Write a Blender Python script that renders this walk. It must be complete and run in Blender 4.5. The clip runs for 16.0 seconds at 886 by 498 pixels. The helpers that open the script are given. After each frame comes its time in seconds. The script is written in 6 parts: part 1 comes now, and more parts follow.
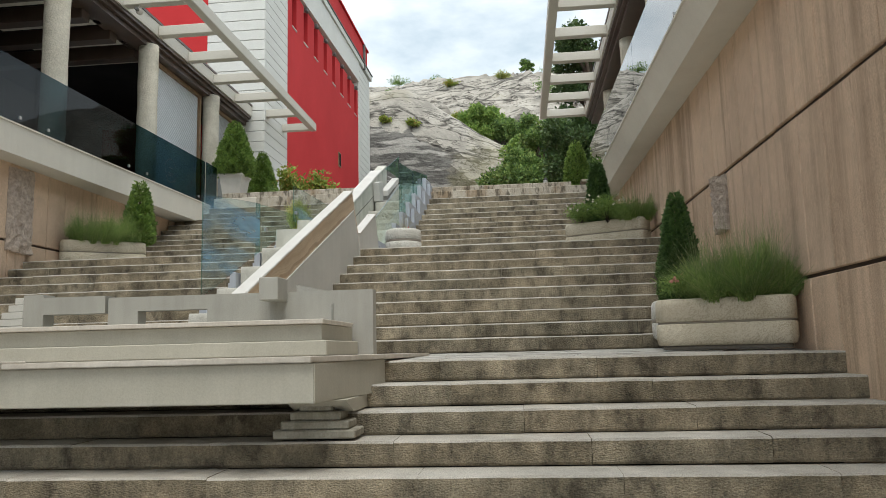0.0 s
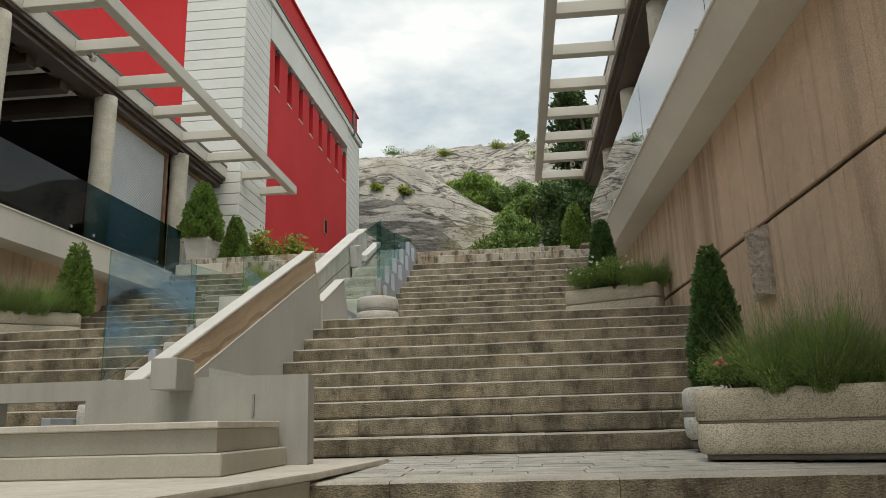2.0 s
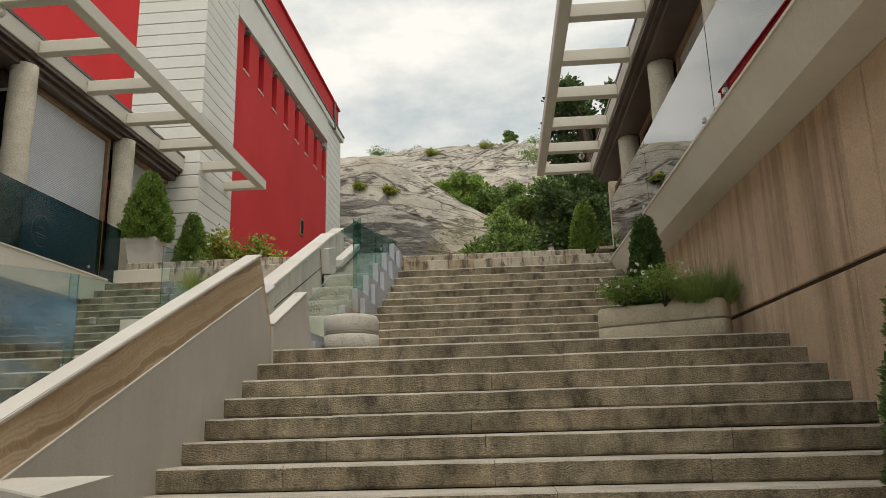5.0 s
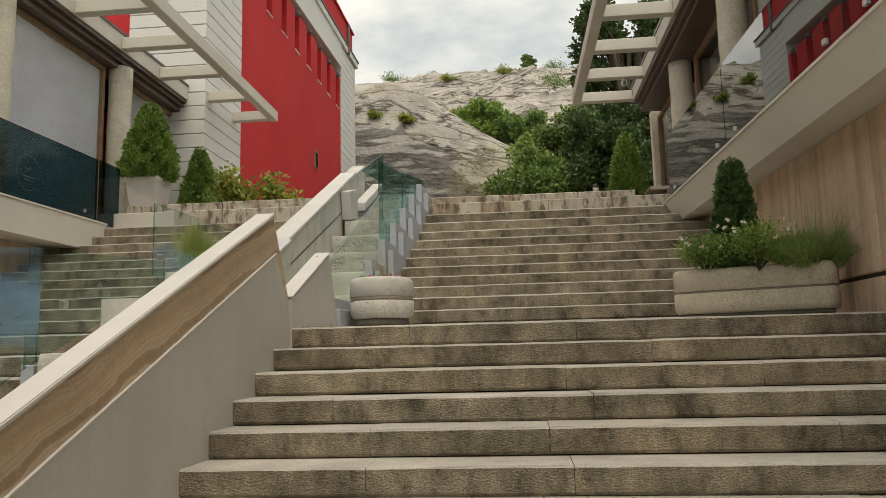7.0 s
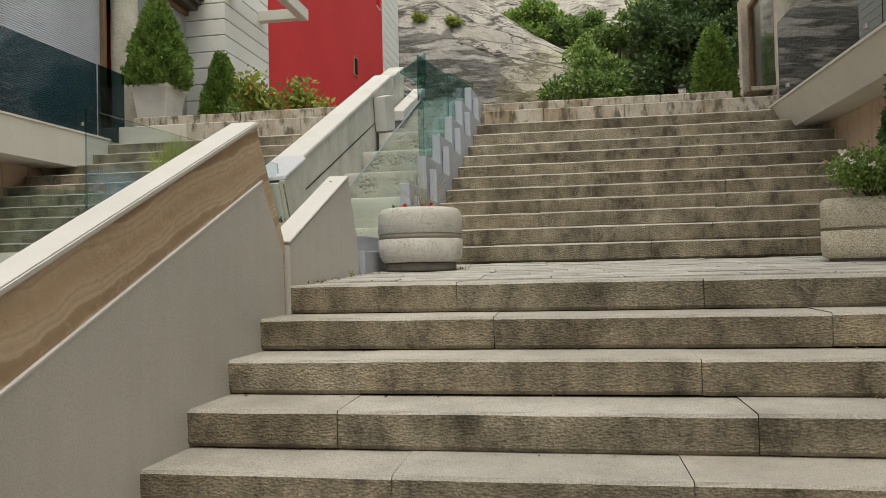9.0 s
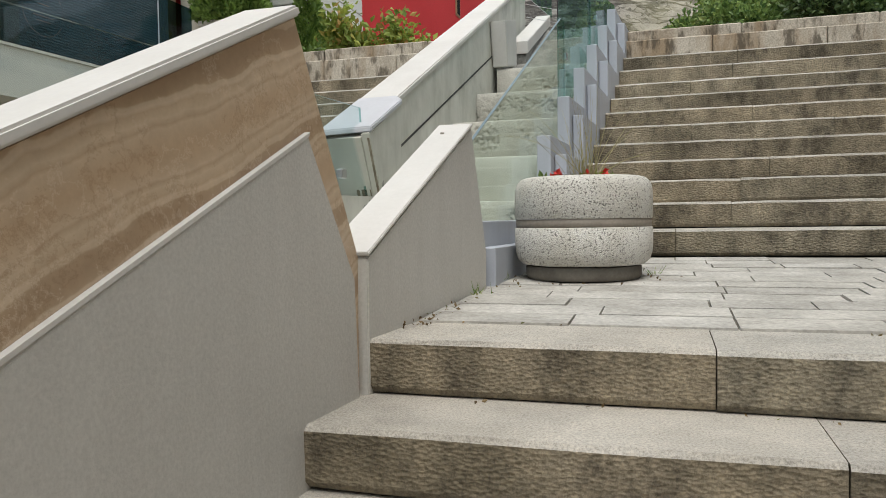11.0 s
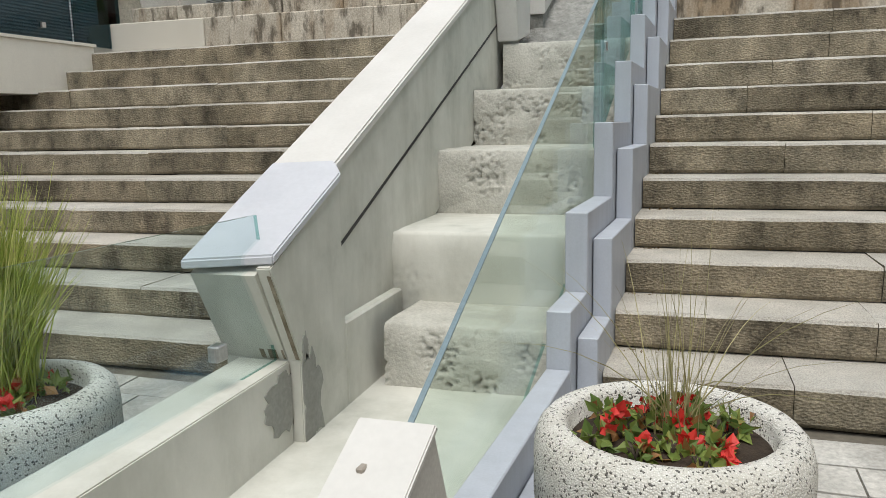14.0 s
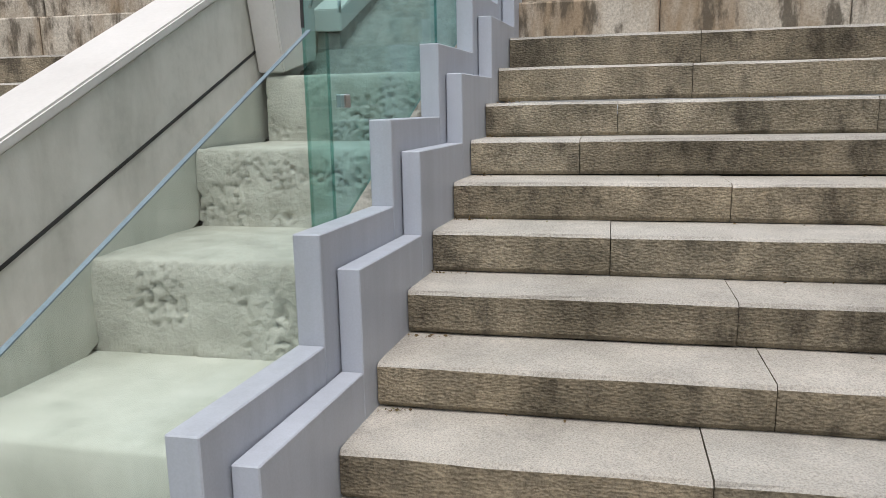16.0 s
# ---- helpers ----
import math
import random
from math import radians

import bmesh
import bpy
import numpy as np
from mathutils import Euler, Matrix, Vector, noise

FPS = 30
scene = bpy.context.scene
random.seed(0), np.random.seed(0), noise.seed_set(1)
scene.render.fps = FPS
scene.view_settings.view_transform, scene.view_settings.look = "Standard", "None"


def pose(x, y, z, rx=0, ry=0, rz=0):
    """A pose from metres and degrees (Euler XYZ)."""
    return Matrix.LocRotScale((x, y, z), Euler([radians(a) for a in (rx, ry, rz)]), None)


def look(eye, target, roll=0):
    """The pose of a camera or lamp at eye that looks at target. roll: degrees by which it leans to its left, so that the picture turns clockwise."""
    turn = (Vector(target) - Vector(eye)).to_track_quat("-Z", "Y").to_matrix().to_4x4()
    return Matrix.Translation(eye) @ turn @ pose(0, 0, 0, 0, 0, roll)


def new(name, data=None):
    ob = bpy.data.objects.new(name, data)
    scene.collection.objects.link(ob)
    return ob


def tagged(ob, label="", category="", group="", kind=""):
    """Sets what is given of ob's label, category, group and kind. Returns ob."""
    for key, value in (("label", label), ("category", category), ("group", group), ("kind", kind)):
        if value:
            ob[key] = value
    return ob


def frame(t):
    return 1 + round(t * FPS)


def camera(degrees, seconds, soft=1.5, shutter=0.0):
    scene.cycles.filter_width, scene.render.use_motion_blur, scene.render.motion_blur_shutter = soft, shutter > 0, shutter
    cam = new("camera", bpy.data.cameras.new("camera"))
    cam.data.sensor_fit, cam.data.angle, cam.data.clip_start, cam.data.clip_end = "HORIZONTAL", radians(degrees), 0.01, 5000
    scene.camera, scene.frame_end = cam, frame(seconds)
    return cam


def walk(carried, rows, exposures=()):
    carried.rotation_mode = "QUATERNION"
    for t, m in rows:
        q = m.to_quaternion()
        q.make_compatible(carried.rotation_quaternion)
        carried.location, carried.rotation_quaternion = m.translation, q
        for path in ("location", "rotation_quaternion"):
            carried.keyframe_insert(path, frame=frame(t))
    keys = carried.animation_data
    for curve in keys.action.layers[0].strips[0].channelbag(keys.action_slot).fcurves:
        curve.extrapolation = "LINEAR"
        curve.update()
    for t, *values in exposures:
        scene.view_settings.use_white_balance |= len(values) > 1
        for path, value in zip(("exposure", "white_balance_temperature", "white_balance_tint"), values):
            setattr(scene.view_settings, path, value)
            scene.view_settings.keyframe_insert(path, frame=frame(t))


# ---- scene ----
cam = camera(61.3, 16.0, 0.7)
METRES, EYE, TILT, LEAN, TURN = 14.0, 1.43, 0.0, 0.0, 5.8
ROWS = [
    (0.0, 0.0, 0.0, 0.0, 0.19, 7.74, 1.4),
    (0.5, 0.012, 0.0228, 0.0098, 0.19, 10.84, 1.54),
    (1.0, 0.0141, 0.051, 0.0137, 0.13, 12.64, 1.55),
    (1.5, 0.0139, 0.0851, 0.0164, 0.09, 13.04, 1.52),
    (2.0, 0.0181, 0.1289, 0.0161, -0.03, 13.23, 1.49),
    (2.5, 0.02, 0.1711, 0.0161, -0.19, 13.37, 1.45),
    (3.0, 0.0251, 0.2092, 0.0223, -0.44, 13.46, 1.45),
    (3.5, 0.0241, 0.2417, 0.0322, -0.8, 13.54, 1.43),
    (4.0, 0.0211, 0.268, 0.0416, -1.24, 13.62, 1.52),
    (6.5, -0.0063, 0.3881, 0.0908, -0.68, 11.22, 1.35),
    (7.0, -0.0095, 0.41, 0.1004, -0.22, 7.93, 1.39),
    (7.5, -0.0104, 0.4358, 0.1093, 0.2, 5.14, 1.42),
    (8.0, -0.0149, 0.4655, 0.1181, 0.95, 3.13, 1.37),
    (8.5, -0.0113, 0.5011, 0.1227, 1.91, 1.73, 1.34),
    (9.0, -0.0135, 0.5409, 0.123, 3.5, 1.34, 1.3),
    (9.5, -0.0199, 0.5822, 0.1224, 6.05, 0.53, 1.24),
    (10.0, -0.0316, 0.6253, 0.1263, 8.94, -0.22, 1.18),
    (12.5, -0.057, 0.7568, 0.1716, 11.44, -5.71, 1.17),
    (13.0, -0.0586, 0.7789, 0.1834, 11.44, -7.13, 1.19),
    (13.5, -0.0647, 0.8019, 0.1926, 11.41, -8.75, 1.22),
    (14.0, -0.0635, 0.8242, 0.2051, 11.39, -9.41, 1.24),
    (14.5, -0.0578, 0.8453, 0.2168, 11.26, -9.67, 1.22),
    (15.0, -0.0452, 0.8675, 0.2252, 10.09, -9.94, 1.18),
    (15.5, -0.0277, 0.8949, 0.2328, 7.91, -9.99, 1.08),
    (16.0, -0.0119, 0.9317, 0.2315, 6.67, -10.72, 1.06),
]
walk(cam, [(t, pose(0, 0, EYE, TILT, LEAN, TURN) @ pose(METRES * x, METRES * y, METRES * z, 90 + pitch, roll, yaw)) for t, x, y, z, yaw, pitch, roll in ROWS],
     exposures=[(0.0, 0.70, 6650, 8), (1.5, 0.42, 6950, 8), (4.0, 0.30, 7430, 10), (7.0, 0.41, 7850, 11), (9.5, 0.60, 7050, 10), (12.5, 0.77, 6640, 11), (15.0, 0.77, 6600, 10), (16.0, 0.82, 6520, 15)])

# ---- light ----
world = bpy.data.worlds.new("overcast_sky")
scene.world = world
world.use_nodes = True
wn, wl = world.node_tree.nodes, world.node_tree.links
sky = wn.new("ShaderNodeTexSky")
sky.sky_type, sky.sun_disc = "NISHITA", False
sky.sun_elevation, sky.sun_rotation = radians(67.8), radians(169)
cloud_noise = wn.new("ShaderNodeTexNoise")
cloud_noise.inputs["Scale"].default_value, cloud_noise.inputs["Detail"].default_value = 3.2, 7
cloud_noise.inputs["Roughness"].default_value = 0.55
cloud_map = wn.new("ShaderNodeMapping")
cloud_map.inputs["Scale"].default_value = (1.0, 1.0, 2.4)
cloud_map.inputs["Location"].default_value = (0.35, 0.1, 0.2)
cloud_co = wn.new("ShaderNodeTexCoord")
wl.new(cloud_co.outputs["Generated"], cloud_map.inputs["Vector"])
wl.new(cloud_map.outputs["Vector"], cloud_noise.inputs["Vector"])
cloud_ramp = wn.new("ShaderNodeValToRGB")
cloud_ramp.color_ramp.elements[0].position, cloud_ramp.color_ramp.elements[0].color = 0.40, (5.3, 6.4, 7.4, 1)
cloud_ramp.color_ramp.elements[1].position, cloud_ramp.color_ramp.elements[1].color = 0.60, (9.9, 10.5, 11.0, 1)
wl.new(cloud_noise.outputs["Fac"], cloud_ramp.inputs["Fac"])
sky_mix = wn.new("ShaderNodeMix")
sky_mix.data_type = "RGBA"
sky_mix.inputs["Factor"].default_value = 0.93
wl.new(sky.outputs["Color"], sky_mix.inputs["A"])
wl.new(cloud_ramp.outputs["Color"], sky_mix.inputs["B"])
wn["Background"].inputs["Strength"].default_value = 0.08
wl.new(sky_mix.outputs["Result"], wn["Background"].inputs["Color"])
sun_data = bpy.data.lights.new("sun", "SUN")
sun_data.energy, sun_data.angle, sun_data.color = 1.5, radians(35), (1.0, 0.96, 0.9)
sun = new("sun", sun_data)
sun.matrix_world = look((0, 0, 40), (-3, 16, 0))


# ---- materials ----
def material(name, rough=0.7, metal=0.0):
    m = bpy.data.materials.new(name)
    m.use_nodes = True
    b = m.node_tree.nodes["Principled BSDF"]
    b.inputs["Roughness"].default_value, b.inputs["Metallic"].default_value = rough, metal
    b.inputs["Specular IOR Level"].default_value = 0.25 if rough > 0.65 else 0.5
    return m, m.node_tree.nodes, m.node_tree.links, b


def coords(n, l, scale=(1, 1, 1)):
    geo, mp = n.new("ShaderNodeNewGeometry"), n.new("ShaderNodeMapping")
    mp.inputs["Scale"].default_value = scale
    l.new(geo.outputs["Position"], mp.inputs["Vector"])
    return mp.outputs["Vector"]


def grain(n, l, vec, scale, detail=5, rough=0.6):
    t = n.new("ShaderNodeTexNoise")
    t.inputs["Scale"].default_value, t.inputs["Detail"].default_value, t.inputs["Roughness"].default_value = scale, detail, rough
    l.new(vec, t.inputs["Vector"])
    return t.outputs["Fac"]


def ramp(n, l, fac, stops):
    r = n.new("ShaderNodeValToRGB")
    e = r.color_ramp.elements
    while len(e) < len(stops):
        e.new(0.5)
    for k, (p, c) in zip(e, stops):
        k.position, k.color = p, (*c, 1) if len(c) == 3 else c
    l.new(fac, r.inputs["Fac"])
    return r.outputs["Color"]


def blend(n, l, mode, fac, a, b):
    m = n.new("ShaderNodeMix")
    m.data_type, m.blend_type = "RGBA", mode
    for sock, v in ((m.inputs["Factor"], fac), (m.inputs["A"], a), (m.inputs["B"], b)):
        if isinstance(v, (int, float)):
            sock.default_value = v
        elif isinstance(v, tuple):
            sock.default_value = (*v, 1)
        else:
            l.new(v, sock)
    return m.outputs["Result"]


def relief(n, l, b, height, strength, distance=0.01):
    u = n.new("ShaderNodeBump")
    u.inputs["Strength"].default_value, u.inputs["Distance"].default_value = strength, distance
    l.new(height, u.inputs["Height"])
    l.new(u.outputs["Normal"], b.inputs["Normal"])


def mottled(name, dark, light, scale=3.0, fine=60.0, rough=0.75, bump=0.25, dist=0.004, streak=0.0, vary=0.0, metal=0.0, grit=0.5):
    """Broad mottling, fine grain and a little relief; streak adds rain-washed runs, vary a tone of its own to each piece."""
    m, n, l, b = material(name, rough, metal)
    vec = coords(n, l)
    broad, small = grain(n, l, vec, scale, 6), grain(n, l, vec, fine, 3)
    col = ramp(n, l, broad, [(0.3, dark), (0.7, light)])
    col = blend(n, l, "MULTIPLY", grit, col, ramp(n, l, small, [(0.3, (0.72, 0.72, 0.72)), (0.7, (1.15, 1.15, 1.15))]))
    if streak:
        runs = grain(n, l, coords(n, l, (7, 7, 0.55)), 1.6, 5)
        col = blend(n, l, "MULTIPLY", streak, col, ramp(n, l, runs, [(0.38, (0.42, 0.40, 0.37)), (0.58, (1, 1, 1))]))
    if vary:
        info = n.new("ShaderNodeObjectInfo")
        col = blend(n, l, "MULTIPLY", vary, col, ramp(n, l, info.outputs["Random"], [(0.0, (0.62, 0.6, 0.56)), (0.5, (0.95, 0.92, 0.86)), (1.0, (1.12, 1.12, 1.12))]))
    l.new(col, b.inputs["Base Color"])
    relief(n, l, b, small, bump, dist)
    return m


M_paving = mottled("paving_stone", (0.34, 0.33, 0.305), (0.56, 0.545, 0.51), 5.0, 55, 0.85, 0.6, 0.006, 0, 0.4, 0.0, 0.85)
M_mortar = mottled("joint_dirt", (0.10, 0.09, 0.07), (0.2, 0.18, 0.15), 6, 50, 0.95)
M_grey = mottled("grey_render", (0.50, 0.49, 0.455), (0.59, 0.575, 0.535), 0.9, 110, 0.85, 0.4, 0.003, 0.06, 0, 0, 0.35)
M_white = mottled("white_coping", (0.55, 0.535, 0.505), (0.66, 0.645, 0.615), 1.5, 60, 0.55, 0.12, 0.002, 0, 0, 0, 0.12)
M_fount = mottled("fountain_render", (0.40, 0.385, 0.325), (0.50, 0.48, 0.41), 1.1, 90, 0.8, 0.3, 0.003, 0.07, 0, 0, 0.3)
M_lilac = mottled("lilac_grey_metal_paint", (0.395, 0.425, 0.48), (0.46, 0.49, 0.545), 1.8, 150, 0.5, 0.1, 0.001, 0.12, 0, 0, 0.2)
M_cream = mottled("cream_paint", (0.65, 0.61, 0.53), (0.73, 0.69, 0.605), 0.7, 100, 0.75, 0.15, 0.002, 0.05)
M_pergola = mottled("pergola_paint", (0.57, 0.54, 0.47), (0.65, 0.62, 0.55), 0.8, 80, 0.7)
M_beam = mottled("dark_brown_metal", (0.06, 0.040, 0.030), (0.11, 0.074, 0.056), 1.5, 90, 0.35)
M_red = mottled("red_facade_render", (0.50, 0.028, 0.032), (0.60, 0.042, 0.045), 0.35, 60, 0.85, 0.15, 0.003)
M_redslot = mottled("dark_red_recess", (0.20, 0.018, 0.02), (0.27, 0.028, 0.03), 0.8, 60, 0.85)
M_boards = mottled("white_cladding", (0.66, 0.66, 0.62), (0.74, 0.74, 0.70), 0.6, 70, 0.7)
M_joint = mottled("cladding_joint", (0.12, 0.12, 0.115), (0.18, 0.18, 0.17), 2, 60, 0.9)
M_rim = mottled("stained_rim_stone", (0.50, 0.46, 0.40), (0.63, 0.59, 0.53), 2.5, 60, 0.7, 0.25, 0.003, 0.2, 0, 0, 0.3)
M_pedestal = mottled("mossy_cement", (0.24, 0.225, 0.18), (0.40, 0.385, 0.33), 6, 60, 0.9, 0.5, 0.006, 0.4, 0, 0, 0.6)
M_fountwall = mottled("grey_green_render", (0.34, 0.335, 0.305), (0.44, 0.43, 0.39), 1.3, 100, 0.85, 0.35, 0.003, 0.12, 0, 0, 0.35)
# near-black base colour holds the gloom of rooms and window openings
M_unlit = mottled("unlit_interior", (0.012, 0.011, 0.011), (0.025, 0.023, 0.022), 1.0, 40, 0.8)
M_unlit.node_tree.nodes["Principled BSDF"].inputs["Specular IOR Level"].default_value = 0.05
M_soil = mottled("potting_soil", (0.03, 0.022, 0.016), (0.07, 0.05, 0.035), 12, 70, 0.95, 0.8, 0.01)
M_pot = mottled("white_stone_pot", (0.58, 0.55, 0.50), (0.70, 0.67, 0.62), 3, 70, 0.7)
M_ground = mottled("terrace_ground", (0.22, 0.2, 0.17), (0.34, 0.31, 0.27), 0.5, 30, 0.9)


# ---- mesh helpers ----
def part(name, bm, mat, parent=None, label=""):
    """Links a bmesh as one mesh object, under a thing or part when a parent is given."""
    me = bpy.data.meshes.new(name)
    bm.to_mesh(me)
    bm.free()
    for mt in (mat if isinstance(mat, (list, tuple)) else [mat]):
        me.materials.append(mt)
    ob = new(name, me)
    if parent:
        ob.parent = parent
    if label:
        ob["label"] = label
    return ob


def thing(name, label, category, at=(0, 0, 0), turn=0, group="", kind=""):
    ob = new(name)
    ob.matrix_world = pose(*at, 0, 0, turn)
    ob.empty_display_size = 0.1
    return tagged(ob, label, category, group, kind)


def box(bm, x0, x1, y0, y1, z0, z1, bevel=0.0, seg=1):
    vs = [bm.verts.new((x, y, z)) for x in (x0, x1) for y in (y0, y1) for z in (z0, z1)]
    fs = [bm.faces.new([vs[i] for i in f]) for f in ((0, 1, 3, 2), (4, 6, 7, 5), (0, 4, 5, 1), (2, 3, 7, 6), (0, 2, 6, 4), (1, 5, 7, 3))]
    bmesh.ops.recalc_face_normals(bm, faces=fs)
    if bevel:
        es = list({e for f in fs for e in f.edges})
        bmesh.ops.bevel(bm, geom=es, offset=bevel, segments=seg, affect="EDGES", profile=0.5)
    return vs


def prism(bm, pts, lo, hi, axis="x", bevel=0.0):
    """A polygon given in the two other axes, drawn out from lo to hi along axis."""
    def at(p, v):
        return (v, p[0], p[1]) if axis == "x" else (p[0], v, p[1]) if axis == "y" else (p[0], p[1], v)
    a = [bm.verts.new(at(p, lo)) for p in pts]
    b = [bm.verts.new(at(p, hi)) for p in pts]
    fs = [bm.faces.new(a), bm.faces.new(b[::-1])]
    k = len(pts)
    fs += [bm.faces.new((a[i], b[i], b[(i + 1) % k], a[(i + 1) % k])) for i in range(k)]
    bmesh.ops.recalc_face_normals(bm, faces=fs)
    if bevel:
        bmesh.ops.bevel(bm, geom=list({e for f in fs for e in f.edges}), offset=bevel, segments=2, affect="EDGES")


def lathe(bm, prof, n=40, sx=1.0, sy=1.0):
    rings = [[bm.verts.new((r * math.cos(2 * math.pi * i / n) * sx, r * math.sin(2 * math.pi * i / n) * sy, z)) for i in range(n)] for r, z in prof]
    for a, b in zip(rings, rings[1:]):
        for i in range(n):
            bm.faces.new((a[i], a[(i + 1) % n], b[(i + 1) % n], b[i])).smooth = True
    bm.faces.new(rings[0][::-1])
    bm.faces.new(rings[-1])


SKEW = 0.06


def flank(y):
    """Where the central spine meets the stairs to its right."""
    return -2.485 + SKEW * (y - 12)


def on_spine(bm):
    """Meshes of the spine are drawn with x counted from its right flank; this leans them to its run."""
    for v in bm.verts:
        v.co.x += flank(v.co.y)
    return bm


def one(name, bm, mat, label, category, group="", kind=""):
    return tagged(part(name, bm, mat), label, category, group, kind)


def structure(name, bm, mat, label=""):
    return tagged(part(name, bm, mat), label, "", "", "structure")


# ---- plan ----
WALL_L = -8.25
Z1, Z2, ZT = 1.36, 3.067, 5.44
LOW, MID, TOP = (6.10, 0.334, 0.175, 8), (8.447, 0.345, 0.167, 10), (14.25, 0.341, 0.174, 11)
Z1B, Z2B = 1.397, 3.17  # the landings rise a little towards the back
TOP_Z = [3.335, 3.50, 3.663, 3.824, 3.99, 4.163, 4.335, 4.51, 4.692, 4.885, 5.085]  # the risers grow towards the terrace


def wall_r(y):
    """The right-hand wall closes in a little on the way up."""
    return 2.50 - 0.022 * (y - 5)


# ---- more materials ----
def granite(name, dark, light, streak, pit, vary, fleck=62):
    """Hammered granite: speckle, pits, rain runs, and a tone of its own for each stone."""
    m, n, l, b = material(name, 0.85)
    vec = coords(n, l)
    broad, speck = grain(n, l, vec, 2.3, 6), grain(n, l, vec, fleck, 5, 0.8)
    col = ramp(n, l, broad, [(0.3, dark), (0.68, light)])
    col = blend(n, l, "MULTIPLY", 0.65, col, ramp(n, l, speck, [(0.38, (0.5, 0.49, 0.46)), (0.5, (1, 1, 1)), (0.64, (1.4, 1.37, 1.3))]))
    if streak:
        runs = grain(n, l, coords(n, l, (3.2, 3.2, 1.9)), 1.4, 8, 0.72)
        col = blend(n, l, "MULTIPLY", streak, col, ramp(n, l, runs, [(0.36, (0.24, 0.22, 0.19)), (0.47, (0.8, 0.76, 0.68)), (0.64, (1.35, 1.27, 1.12))]))
    info = n.new("ShaderNodeObjectInfo")
    col = blend(n, l, "MULTIPLY", vary, col, ramp(n, l, info.outputs["Random"], [(0.0, (0.66, 0.64, 0.6)), (0.35, (0.95, 0.9, 0.82)), (0.7, (1.05, 1.05, 1.02)), (1.0, (0.8, 0.82, 0.8))]))
    l.new(col, b.inputs["Base Color"])
    vor = n.new("ShaderNodeTexVoronoi")
    vor.inputs["Scale"].default_value = 60
    l.new(coords(n, l, (1, 1, 1.7)), vor.inputs["Vector"])
    h = blend(n, l, "MIX", 0.5, vor.outputs["Distance"], speck)
    relief(n, l, b, h, pit, 0.014)
    return m


# treads paler and finer-flecked; risers darker, streaked and more deeply pitted
M_tread = granite("pale_granite_tread", (0.37, 0.355, 0.325), (0.53, 0.51, 0.475), 0.15, 0.5, 0.3, 150)
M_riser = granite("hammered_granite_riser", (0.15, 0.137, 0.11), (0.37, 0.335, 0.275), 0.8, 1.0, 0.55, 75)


def sandstone(name):
    m, n, l, b = material(name, 0.9)
    vec = coords(n, l)
    broad, mid, fine = grain(n, l, vec, 0.5, 5), grain(n, l, vec, 6, 7, 0.7), grain(n, l, vec, 85, 4, 0.75)
    col = ramp(n, l, broad, [(0.3, (0.56, 0.415, 0.30)), (0.5, (0.67, 0.50, 0.37)), (0.7, (0.74, 0.555, 0.40))])
    col = blend(n, l, "MULTIPLY", 0.5, col, ramp(n, l, mid, [(0.3, (0.78, 0.77, 0.76)), (0.7, (1.12, 1.12, 1.1))]))
    col = blend(n, l, "MULTIPLY", 0.4, col, ramp(n, l, fine, [(0.37, (0.5, 0.48, 0.46)), (0.63, (1.4, 1.37, 1.34))]))
    runs = grain(n, l, coords(n, l, (3.2, 3.2, 0.16)), 1.1, 6)
    col = blend(n, l, "MULTIPLY", 0.6, col, ramp(n, l, runs, [(0.35, (0.48, 0.45, 0.41)), (0.5, (1, 1, 1))]))
    info = n.new("ShaderNodeObjectInfo")
    col = blend(n, l, "MULTIPLY", 0.3, col, ramp(n, l, info.outputs["Random"], [(0.0, (0.8, 0.79, 0.78)), (1.0, (1.12, 1.1, 1.08))]))
    l.new(col, b.inputs["Base Color"])
    relief(n, l, b, fine, 0.9, 0.008)
    return m


M_sand = sandstone("pink_granite_cladding")
M_groove = mottled("groove_shadow_joint", (0.055, 0.04, 0.03), (0.09, 0.065, 0.05), 3, 50, 0.95)
M_split = mottled("split_granite", (0.44, 0.35, 0.285), (0.74, 0.62, 0.52), 14, 70, 0.9, 1.0, 0.03, 0, 0, 0, 0.8)


def aggregate(name, base, dots, scale, amount):
    """Washed concrete with chips of dark stone."""
    m, n, l, b = material(name, 0.8)
    vec = coords(n, l)
    v = n.new("ShaderNodeTexVoronoi")
    v.inputs["Scale"].default_value = scale
    l.new(vec, v.inputs["Vector"])
    hue = n.new("ShaderNodeSeparateColor")
    l.new(v.outputs["Color"], hue.inputs["Color"])
    chips = ramp(n, l, hue.outputs["Red"], [(0.0, dots), (amount, dots), (amount + 0.02, base), (1.0, tuple(min(1, c * 1.18) for c in base))])
    near = ramp(n, l, v.outputs["Distance"], [(0.3, (1, 1, 1)), (0.55, (0.8, 0.79, 0.76))])
    col = blend(n, l, "MULTIPLY", 0.8, chips, near)
    dirt = grain(n, l, coords(n, l, (2, 2, 1)), 3, 5)
    col = blend(n, l, "MULTIPLY", 0.45, col, ramp(n, l, dirt, [(0.35, (0.72, 0.69, 0.62)), (0.6, (1, 1, 1))]))
    l.new(col, b.inputs["Base Color"])
    inv = n.new("ShaderNodeMath")
    inv.operation = "SUBTRACT"
    inv.inputs[0].default_value = 1.0
    l.new(v.outputs["Distance"], inv.inputs[1])
    relief(n, l, b, inv.outputs[0], 0.6, 0.006)
    return m


